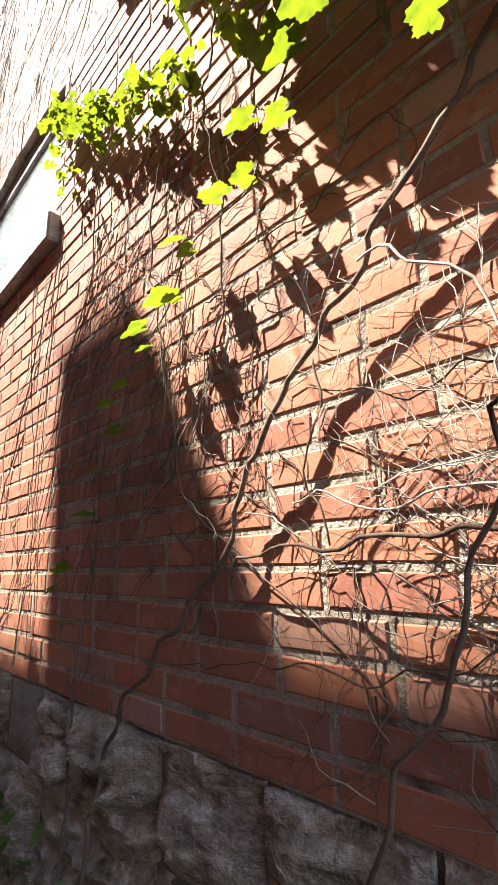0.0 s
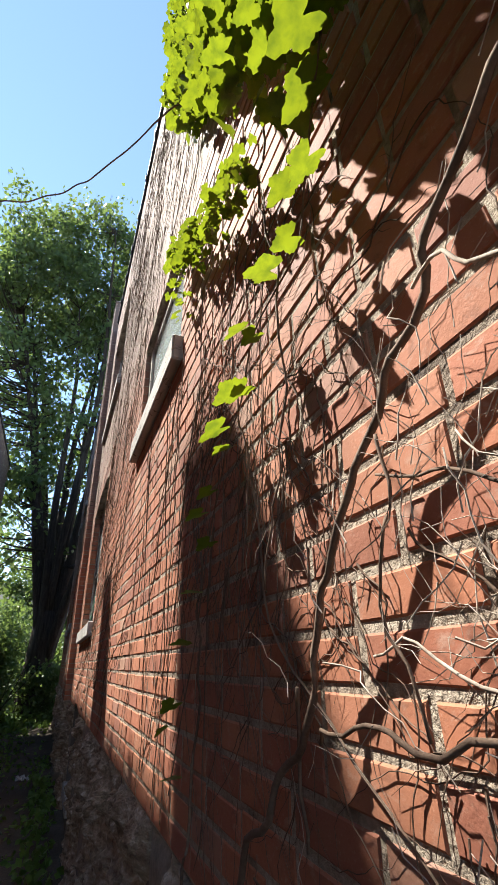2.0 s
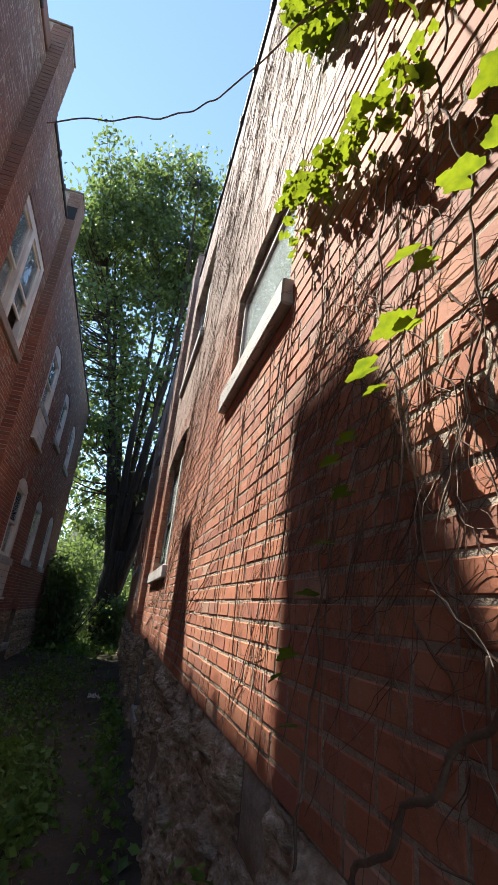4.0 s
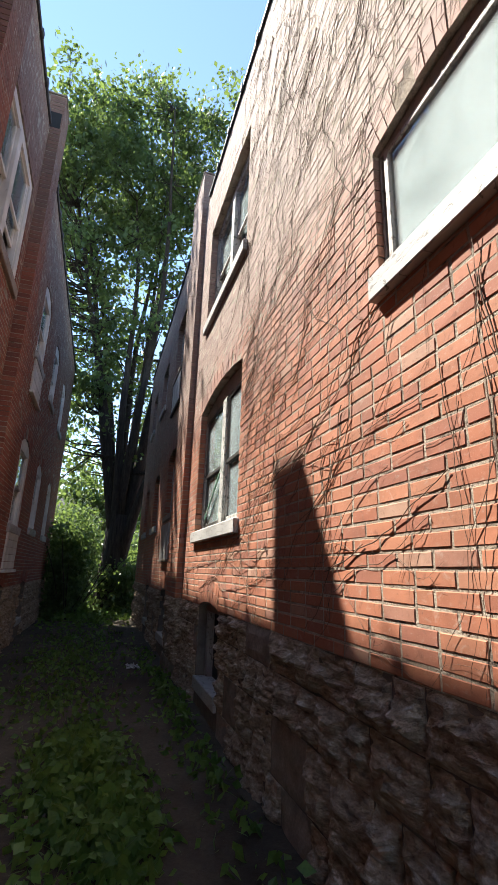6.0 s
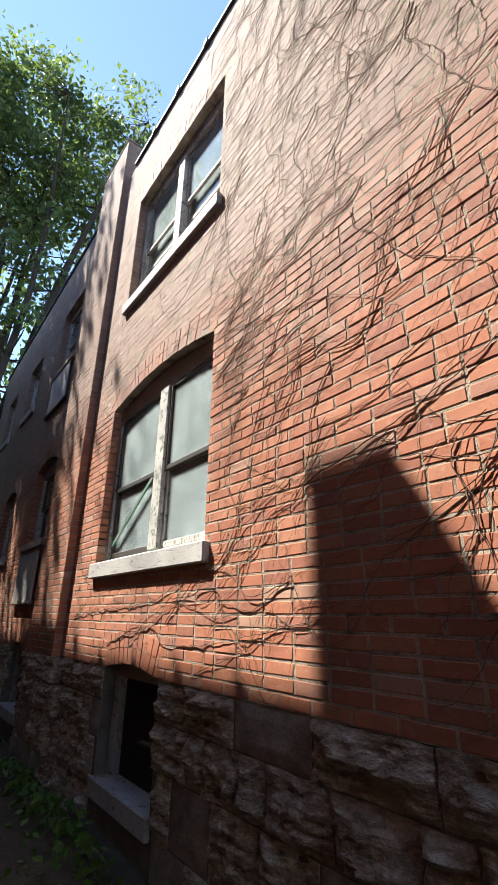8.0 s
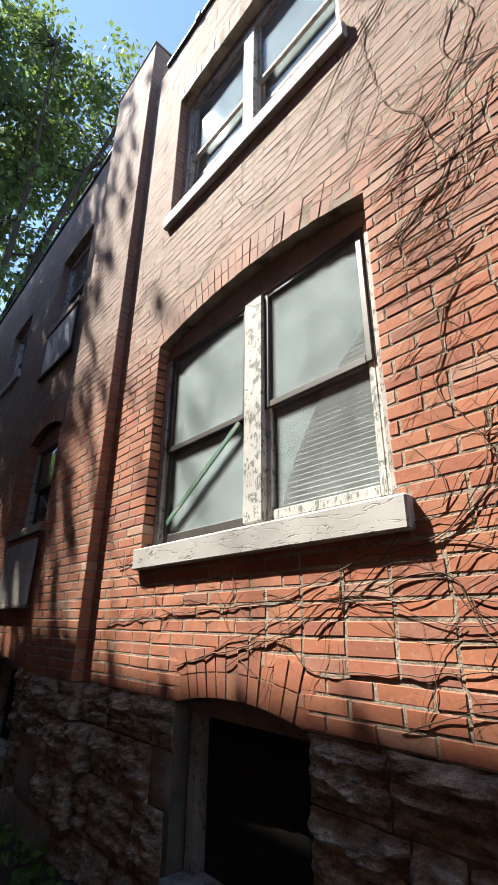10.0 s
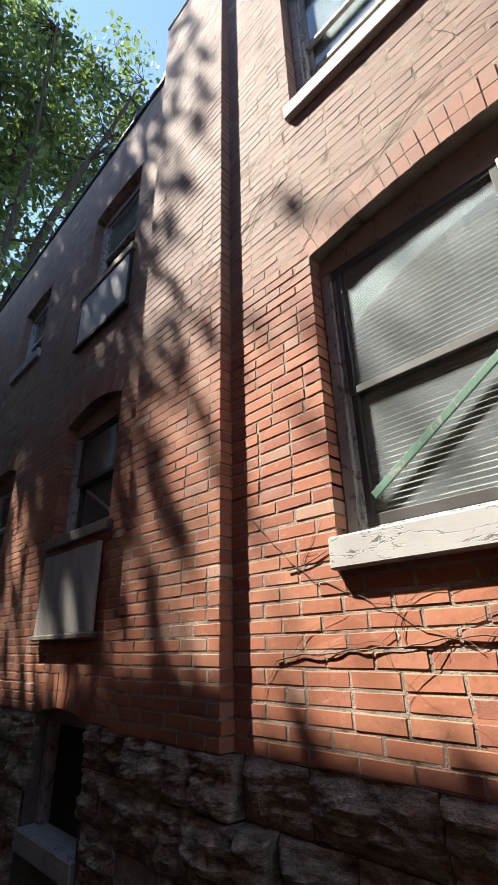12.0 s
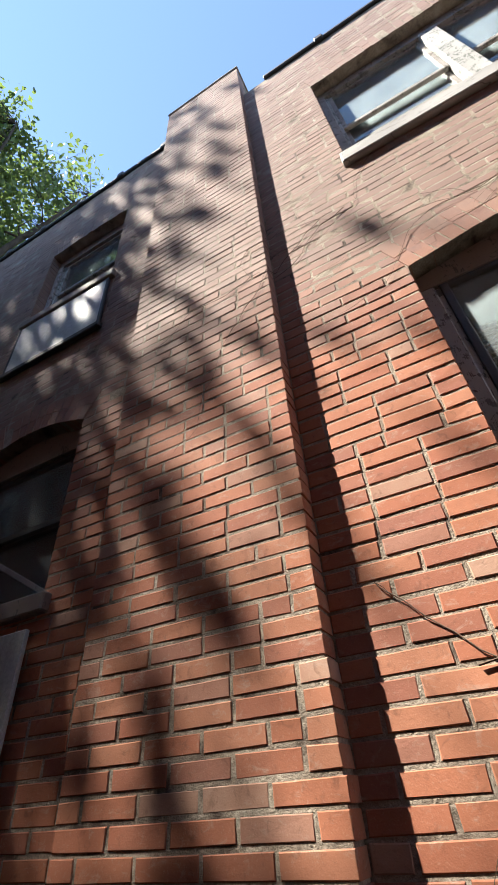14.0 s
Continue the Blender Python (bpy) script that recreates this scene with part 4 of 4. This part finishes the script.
RUNS = [
    [(2.71, 2.20), (3.22, 2.34), (3.62, 2.49), (4.06, 2.76)],
    [(3.26, 1.88), (3.46, 1.98), (3.83, 2.20), (4.38, 2.25)],
    [(3.51, 1.60), (3.83, 1.70), (4.02, 1.75), (4.42, 1.95)],
    [(3.59, 1.51), (3.82, 1.63), (4.01, 1.65), (4.30, 1.80)],
    [(1.97, 3.45), (2.93, 3.17), (3.34, 2.88)],
    [(2.95, 5.60), (3.05, 5.22), (3.34, 4.49), (3.19, 4.56)],
    [(-0.33, 1.59), (0.45, 1.65), (1.21, 1.70), (1.68, 1.83), (1.99, 1.87), (2.26, 2.07), (2.63, 2.27)],
    [(0.50, 1.40), (1.22, 1.54), (1.42, 1.44), (2.00, 1.47), (2.32, 1.52), (2.80, 1.60)],
    [(0.56, 1.41), (1.13, 1.59), (1.50, 1.74)],
    [(1.78, 1.29), (2.14, 1.41), (2.50, 1.56)],
    [(1.92, 3.63), (2.22, 3.67), (2.60, 3.79), (3.00, 3.83)],
    [(2.06, 1.68), (2.35, 1.64), (2.60, 1.78)],
    [(5.22, 2.66), (5.00, 2.07), (4.86, 1.76), (4.91, 1.33)],
    [(5.26, 2.66), (5.18, 2.03), (5.15, 1.68), (4.94, 1.33)],
    [(5.30, 2.80), (5.26, 2.37), (5.22, 1.76), (5.13, 1.26)],
    [(0.92, 1.85), (0.95, 1.76), (0.88, 1.66), (0.94, 1.56)],
    [(-0.45, 2.20), (-0.2, 1.95), (0.1, 1.80), (0.5, 1.62)],
    [(0.9, 1.42), (1.5, 1.66), (1.85, 1.70), (2.3, 1.9)],
]
rng = random.Random(5)
for n, run in enumerate(RUNS):
    r = 0.0030 if n in (0, 2, 6, 7, 12) else 0.0021
    line = kinked(smooth_line([(x, -r - 0.004, z) for x, z in run], 0.03), 0.014, n * 3.3)
    line = [(x, min(y, -r), z) for x, y, z in line]
    stem = Shape().tube(line, taper(len(line), r, r * 0.55), 6)
    main = part("stem", stem, TWIG, wall_vine, "woody brown stem", tidy=False)
    fine = Shape()
    for q in line[::4]:
        if rng.random() < 0.5:
            creeper(fine, rng, q[0], q[2], rng.uniform(0, 6.283), rng.uniform(0.06, 0.4), 0.0013, 0.25, 0.002, 0.10, 0.03)
    part("tendril", fine, TWIG, main, "fine clinging tendrils", tidy=False, kind="stuff")

# heavy vine at the start: thick stems standing off the wall
old_vine = thing("climbing_vine", "old woody vine with bright green lobed leaves", "vine")
THICK = [
    ([(6.86, -0.05, 2.32), (6.68, -0.05, 2.15), (6.54, -0.04, 2.01), (6.40, -0.04, 1.88), (6.26, -0.03, 1.70), (6.19, -0.03, 1.59), (6.03, -0.04, 1.41), (5.84, -0.05, 1.22), (5.80, -0.07, 0.9), (5.78, -0.08, 0.25)], 0.009, 0.010, TWIG),
    ([(6.18, -0.03, 1.62), (6.17, -0.025, 1.55), (6.15, -0.03, 1.45)], 0.006, 0.004, TWIG),
    ([(6.86, -0.22, 1.85), (6.71, -0.18, 1.64), (6.63, -0.17, 1.45), (6.53, -0.16, 1.28), (6.42, -0.14, 0.9), (6.35, -0.1, 0.25)], 0.005, 0.006, TWIG),
    ([(6.85, -0.07, 1.53), (6.66, -0.06, 1.58), (6.60, -0.05, 1.60), (6.45, -0.05, 1.59), (6.32, -0.04, 1.59), (6.21, -0.03, 1.55)], 0.008, 0.004, TWIG),
    ([(6.85, -0.06, 1.80), (6.69, -0.05, 1.78), (6.56, -0.05, 1.78), (6.42, -0.04, 1.83)], 0.004, 0.003, TWIG),
    ([(6.85, -0.07, 1.64), (6.67, -0.06, 1.63), (6.55, -0.05, 1.64), (6.37, -0.04, 1.66)], 0.004, 0.0025, TWIG_PALE),
    ([(6.52, -0.05, 1.99), (6.60, -0.08, 1.95), (6.69, -0.08, 1.85), (6.70, -0.07, 1.70)], 0.004, 0.003, TWIG_PALE),
    ([(6.07, -0.05, 1.39), (6.35, -0.06, 1.42), (6.52, -0.05, 1.43), (6.70, -0.05, 1.48)], 0.003, 0.002, TWIG),
    ([(6.43, -0.05, 1.88), (6.44, -0.06, 1.76), (6.40, -0.05, 1.68), (6.43, -0.04, 1.58)], 0.004, 0.003, TWIG),
    ([(5.70, -0.03, 1.9), (5.66, -0.03, 1.5), (5.64, -0.04, 1.1), (5.68, -0.06, 0.5)], 0.005, 0.007, TWIG),
    ([(6.00, -0.03, 2.7), (5.95, -0.04, 2.3), (6.02, -0.03, 1.95), (5.94, -0.03, 1.72)], 0.005, 0.003, TWIG),
    ([(6.25, -0.05, 3.0), (6.20, -0.06, 2.55), (6.24, -0.05, 2.15), (6.14, -0.04, 1.85), (6.10, -0.04, 1.76)], 0.006, 0.003, TWIG),
]
for n, (run, r0, r1, m) in enumerate(THICK):
    line = kinked(smooth_line(run, 0.02), 0.028, 40 + n)
    part("stem", Shape().tube(line, taper(len(line), r0 * 0.55, r1 * 0.55), 7), m, old_vine, "bleached dry branch" if m is TWIG_PALE else "dark woody stem", smooth=True, tidy=False)

# straw-like tangle of dead twigs standing off the brick
tangle = Shape()
for k in range(330):
    cx, cz = (rng.gauss(6.66, 0.15), rng.gauss(1.64, 0.16)) if k % 3 else (rng.gauss(6.55, 0.2), rng.gauss(1.85, 0.2))
    if cz < 1.2:
        continue
    p, a, pts = Vector((cx, -rng.uniform(0.008, 0.07), cz)), rng.uniform(0, 6.283), []
    for i in range(rng.randint(4, 10)):
        pts.append((p.x, min(-0.005, p.y), p.z))
        a += rng.gauss(0, 0.35)
        p = p + Vector((math.cos(a) * 0.022, rng.gauss(0, 0.006), math.sin(a) * 0.022))
    rr = rng.choice((0.0005, 0.0007, 0.0011))
    tangle.tube(pts, taper(len(pts), rr, rr * 0.5), 4)
part("dead_twig", tangle, TWIG_PALE, old_vine, "tangle of bleached dead twigs", tidy=False, kind="stuff")
fuzz = Shape()
for k in range(210):
    far = k % 5
    creeper(fuzz, rng, rng.uniform(5.5, 6.3) if far else rng.uniform(6.3, 7.0), rng.uniform(1.7, 2.8) if far else rng.uniform(1.3, 1.9), rng.choice((-1.6, -1.35, -1.8)) + rng.gauss(0, 0.25), rng.uniform(0.08, 0.6), rng.choice((0.0007, 0.0011, 0.0018)), 0.34, 0.002, 0.10, 0.018)
part("tendril", fuzz, TWIG, old_vine, "fine clinging tendrils", tidy=False, kind="stuff")


def leaf_shape(rng, lobes=3, teeth=True):
    """A lobed, toothed vine leaf one unit wide, folded at the midrib and cupped."""
    n = 40
    rim = []
    for i in range(n):
        th = -math.pi + 2 * math.pi * (i + 0.5) / n
        r = 0.42 + 0.055 * math.cos(3 * th) + 0.065 * math.cos(5 * th) + 0.03 * math.cos(th) - 0.16 * math.exp(-((abs(th) - math.pi) / 0.35) ** 2)
        if teeth and i % 2:
            r *= 0.91 + rng.uniform(-0.05, 0.05)
        x, y = r * math.cos(th) * 1.05 + 0.30, r * math.sin(th)
        rim.append((x, y, 0.22 * abs(y) - 0.20 * x * x + rng.uniform(-0.012, 0.012)))
    v = [(0.0, 0, 0), (0.32, 0, -0.02)] + rim
    f = [(1, 2 + i, 2 + (i + 1) % n) for i in range(n)]
    s = Shape()
    s.add(v, f)
    return s


LEAVES = [leaf_shape(random.Random(200 + k)).mesh("leaf", VINE_LEAF, True) for k in range(6)]


def leaf_pose(rng, at, size, loose=0.45, level=0.0):
    """Leaves turn their faces to the light and hang their tips; level ones lie flat in the air."""
    n = (SUN_FROM * (1 - level) + Vector((0, 0, level)) + Vector((rng.gauss(0, loose), rng.gauss(0, loose), rng.gauss(0, loose)))).normalized()
    tip = Vector((rng.gauss(0.1, 0.5), rng.gauss(-0.3, 0.4), -0.8)) if level < 0.5 else Vector((rng.gauss(-0.6, 0.3), rng.gauss(-0.6, 0.3), -0.25))
    tip = (tip - n * tip.dot(n)).normalized()
    side = n.cross(tip)
    m = Matrix((tip, side, n)).transposed().to_4x4()
    return Matrix.Translation(at) @ m @ Matrix.Diagonal((size, size, size, 1))


def add_leaf(rng, parent, at, size, loose=0.45, level=0.0):
    ob = new("leaf", rng.choice(LEAVES))
    ob.parent = parent
    ob.matrix_basis = leaf_pose(rng, at, size, loose, level)
    return ob


def stuff_leaves(rng, places, parent, name, material=None, loose=0.5):
    s = Shape()
    for at, size in places:
        me = rng.choice(LEAVES)
        m = leaf_pose(rng, at, size, loose)
        s.add([tuple(m @ v.co) for v in me.vertices], [tuple(p.vertices) for p in me.polygons])
    part(name, s, material or VINE_LEAF, parent, "dense small green leaves", smooth=True, tidy=False, kind="stuff")


rng = random.Random(91)
# hanging strand
strand = smooth_line([(6.52, -0.10, 2.50), (6.46, -0.09, 2.42), (6.36, -0.06, 2.34), (6.33, -0.06, 2.26), (6.24, -0.06, 2.25), (6.13, -0.06, 2.23), (6.06, -0.06, 2.12), (5.98, -0.06, 2.07),
                      (5.93, -0.06, 1.99), (5.86, -0.06, 1.90), (5.77, -0.06, 1.70), (5.68, -0.06, 1.56), (5.62, -0.07, 1.40)], 0.03)
part("strand", Shape().tube([tuple(q) for q in strand], taper(len(strand), 0.0022, 0.0012), 5), TWIG, old_vine, "thin hanging shoot", tidy=False)
HANGING = [((6.52, -0.12, 2.50), 0.135), ((6.48, -0.12, 2.40), 0.14), ((6.44, -0.11, 2.30), 0.10), ((6.33, -0.08, 2.40), 0.12), ((6.33, -0.08, 2.27), 0.085), ((6.24, -0.08, 2.27), 0.09),
           ((6.11, -0.08, 2.25), 0.085), ((6.14, -0.07, 2.22), 0.06), ((6.05, -0.08, 2.14), 0.085), ((6.09, -0.07, 2.13), 0.06), ((5.96, -0.08, 2.10), 0.09), ((6.01, -0.08, 2.03), 0.07),
           ((5.90, -0.08, 1.98), 0.06), ((5.83, -0.08, 1.95), 0.065), ((5.86, -0.07, 1.88), 0.06), ((5.81, -0.08, 1.78), 0.06), ((5.75, -0.08, 1.68), 0.065), ((5.64, -0.08, 1.57), 0.065),
           ((5.59, -0.08, 1.52), 0.06), ((5.65, -0.07, 1.43), 0.055)]
for q, size in HANGING:
    size *= 0.66 if q[0] > 6.3 else 0.85
    add_leaf(rng, old_vine, Vector(q) + Vector((0.26, 0.2, 0.08)) * size, size, 0.2, 0.80)
# large leaves over the start
for q, size in [((6.40, -0.10, 2.56), 0.12), ((6.46, -0.13, 2.58), 0.11), ((6.58, -0.16, 2.36), 0.09), ((6.73, -0.17, 2.14), 0.07), ((6.66, -0.14, 2.34), 0.08), ((6.57, -0.12, 2.50), 0.11), ((6.69, -0.12, 2.43), 0.09)]:
    add_leaf(rng, old_vine, q, size * 0.9, 0.25, 0.3)


def low_edge(x):
    """Lower edge of the leafy canopy along the wall."""
    knots = [(4.66, 7.4), (4.98, 5.6), (5.34, 4.15), (5.62, 3.72), (5.90, 3.42), (6.12, 3.10), (6.35, 2.80), (6.55, 2.50), (6.80, 2.28), (7.1, 2.2), (9.0, 2.2)]
    for (a, za), (b, zb) in zip(knots, knots[1:]):
        if a <= x <= b:
            return za + (zb - za) * (x - a) / (b - a)
    return 7.0


canopy = []
for _ in range(1250):
    x = rng.uniform(4.7, 7.5)
    z = low_edge(x) + abs(rng.gauss(0, 0.45)) + rng.uniform(-0.08, 0.1)
    if z < 7.2 and noise.noise((x * 3.1, z * 2.6, 2.0)) > -0.22:
        canopy.append((Vector((x, -rng.uniform(0.02, 0.17), z)), rng.uniform(0.028, 0.055) if z < 3.6 else rng.uniform(0.04, 0.08)))
# two thicker sets of leaves, added to keep the brick behind them shaded
for _ in range(300):
    x = rng.uniform(6.2, 7.1)
    canopy.append((Vector((x, -rng.uniform(0.08, 0.24), low_edge(x) + rng.uniform(-0.02, 0.55))), rng.uniform(0.038, 0.065)))
for _ in range(260):
    x = rng.uniform(6.3, 7.0)
    canopy.append((Vector((x, -rng.uniform(0.14, 0.34), low_edge(x) + rng.uniform(0.25, 0.95))), rng.uniform(0.04, 0.065)))
# overhanging leaves added above the start, set sunward to shade the brick
for _ in range(200):
    d, x, z = rng.uniform(0.08, 0.19), rng.uniform(6.45, 6.95), rng.uniform(2.25, 3.0)
    if z > 2.25 + (6.60 - x) * 0.3:
        canopy.append((Vector((x - 1.78 * d, -d, z + 2.53 * d)), rng.uniform(0.05, 0.085)))
near_canopy = [c for c in canopy if c[0].z < 3.2][:120]
for at, size in near_canopy:
    add_leaf(rng, old_vine, at, size)
taken = {id(c) for c in near_canopy}
stuff_leaves(rng, [c for c in canopy if id(c) not in taken], old_vine, "foliage")
# small-leaved band over the stair window
band = []
for q in smooth_line([(5.24, -0.05, 3.34), (5.30, -0.06, 3.30), (5.66, -0.07, 2.98), (5.96, -0.08, 2.79), (6.18, -0.08, 2.66)], 0.009):
    for _ in range(2):
        band.append((q + Vector((rng.gauss(0, 0.035), rng.uniform(-0.04, 0.03), rng.gauss(0, 0.035))), rng.uniform(0.022, 0.05)))
for q in smooth_line([(5.28, -0.05, 3.3), (5.32, -0.06, 3.1), (5.44, -0.05, 2.84)], 0.02):
    band.append((q + Vector((rng.gauss(0, 0.03), rng.uniform(-0.03, 0.03), rng.gauss(0, 0.02))), rng.uniform(0.025, 0.045)))
stuff_leaves(rng, band, old_vine, "small_leaves")
# shaded ivy at the wall's foot
foot = [(Vector((rng.gauss(5.25, 0.22), -rng.uniform(0.05, 0.2), rng.uniform(0.3, 1.0))), rng.uniform(0.04, 0.08)) for _ in range(150)]
stuff_leaves(rng, foot, old_vine, "foot_leaves", WEED_LEAF)
# free shoot reaching out into the passage
shoot = kinked(smooth_line([(6.02, -0.04, 3.30), (5.90, -0.22, 3.28), (5.74, -0.40, 3.10), (5.77, -0.55, 2.86), (5.84, -0.80, 2.62)], 0.02), 0.012, 71)
ob = part("shoot", Shape().tube(shoot, taper(len(shoot), 0.0032, 0.0016), 5), TWIG, old_vine, "bare shoot reaching into the air", tidy=False)
buds = Shape()
for q in shoot[12:-6:9]:
    buds.tube([q, (q[0] - 0.004, q[1] + 0.004, q[2] + 0.014)], [0.003, 0.0006], 4)
part("bud", buds, TWIG, ob, tidy=False, kind="stuff")


# ---- weeds and litter on the ground ----
def weed_patch(label, cx, cy, sx, sy, count, tall, size, seed):
    rng = random.Random(seed)
    s = Shape()
    for _ in range(count):
        x, y = rng.gauss(cx, sx), rng.gauss(cy, sy)
        if not -2.35 < y < -0.08:
            continue
        h = ground_height(x, y) + rng.random() * tall * max(0.2, 1 - math.hypot((x - cx) / sx, (y - cy) / sy) * 0.35)
        leaf_spray(s, rng, (x, y, h), 0.02, 2, size)
    ob = part("weeds", s, WEED_LEAF, None, tidy=False)
    tagged(ob, label, "weeds", kind="stuff")


weed_patch("low broad-leaved green weeds on the soil", 2.0, -1.05, 0.5, 0.18, 1300, 0.28, 0.075, 1)
weed_patch("low broad-leaved green weeds on the soil", 2.7, -0.85, 0.3, 0.12, 700, 0.22, 0.075, 2)
weed_patch("sparse green ground cover along the passage", -2.0, -1.3, 3.0, 0.45, 2200, 0.10, 0.06, 3)
weed_patch("weeds along the foot of the wall", 1.0, -0.22, 2.2, 0.09, 500, 0.16, 0.07, 4)
weed_patch("tall grass and weeds at the passage's end", -9.6, -1.1, 1.2, 0.9, 1800, 0.5, 0.12, 6)


def litter(name, label, at, size, seed, m):
    """A crumpled scrap."""
    s = Shape()
    n = 7
    v = [(size * (i / n - 0.5) + 0.01 * noise.noise((i, k, seed)), size * 0.7 * (k / n - 0.5), 0.02 + size * 0.22 * noise.noise((i * 0.7, k * 0.7, seed))) for k in range(n + 1) for i in range(n + 1)]
    f = [(k * (n + 1) + i, k * (n + 1) + i + 1, (k + 1) * (n + 1) + i + 1, (k + 1) * (n + 1) + i) for k in range(n) for i in range(n)]
    s.add(v, f)
    ob = part(name, s, m, None, tidy=False)
    ob.location = (at[0], at[1], ground_height(*at))
    tagged(ob, label, "litter")


litter("crumpled_paper", "crumpled white paper lying on the soil", (-1.6, -0.45), 0.26, 3.0, TRIM)
litter("flat_stone", "flat pale stone in the weeds", (2.5, -1.25), 0.22, 8.0, STONE)


# ---- far end: a pale house behind the trees ----
def far_house():
    h = thing("far_house", "pale clapboard house behind the trees", "house", at=(-46, 0.5, -0.2))
    part("wall", Shape().box(-4, 4, -6, 6, 0, 6.2), BOARD, h)
    part("roof", Shape().add([(-4.6, -6.4, 6.0), (4.6, -6.4, 6.0), (4.6, 6.4, 6.0), (-4.6, 6.4, 6.0), (0, -6.4, 9.2), (0, 6.4, 9.2)],
                             [(0, 1, 4), (1, 2, 5, 4), (2, 3, 5), (3, 0, 4, 5), (3, 2, 1, 0)]), ROOF, h)
    for y in (-4, -1.3, 1.3, 4):
        for z in (1.0, 3.9):
            w = part("window", Shape().soft_box(4.0, 4.06, y - 0.55, y + 0.55, z - 0.05, z + 1.55, 0.02), TRIM, h)
            part("pane", Shape().box(4.05, 4.075, y - 0.43, y + 0.43, z + 0.07, z + 1.43), DARK, w)


far_house()


# ---- bricks nearest the path, each a piece of its own ----
rng = random.Random(404)
kinds = {}
for p, q, z, v, f in near_bricks:
    front = -PIER_OUT if p < 0 else 0.0
    key = (round((q - p) / 0.008), front)
    pool = kinds.setdefault(key, [])
    if len(pool) < 5:
        s = Shape()
        s.add([(x - p, y - front, zz - z) for x, y, zz in v], f)
        pool.append(s.mesh("brick", BRICK))
    ob = new("brick", rng.choice(pool))
    ob.parent = red_wall
    ob.location = (p, front, z)
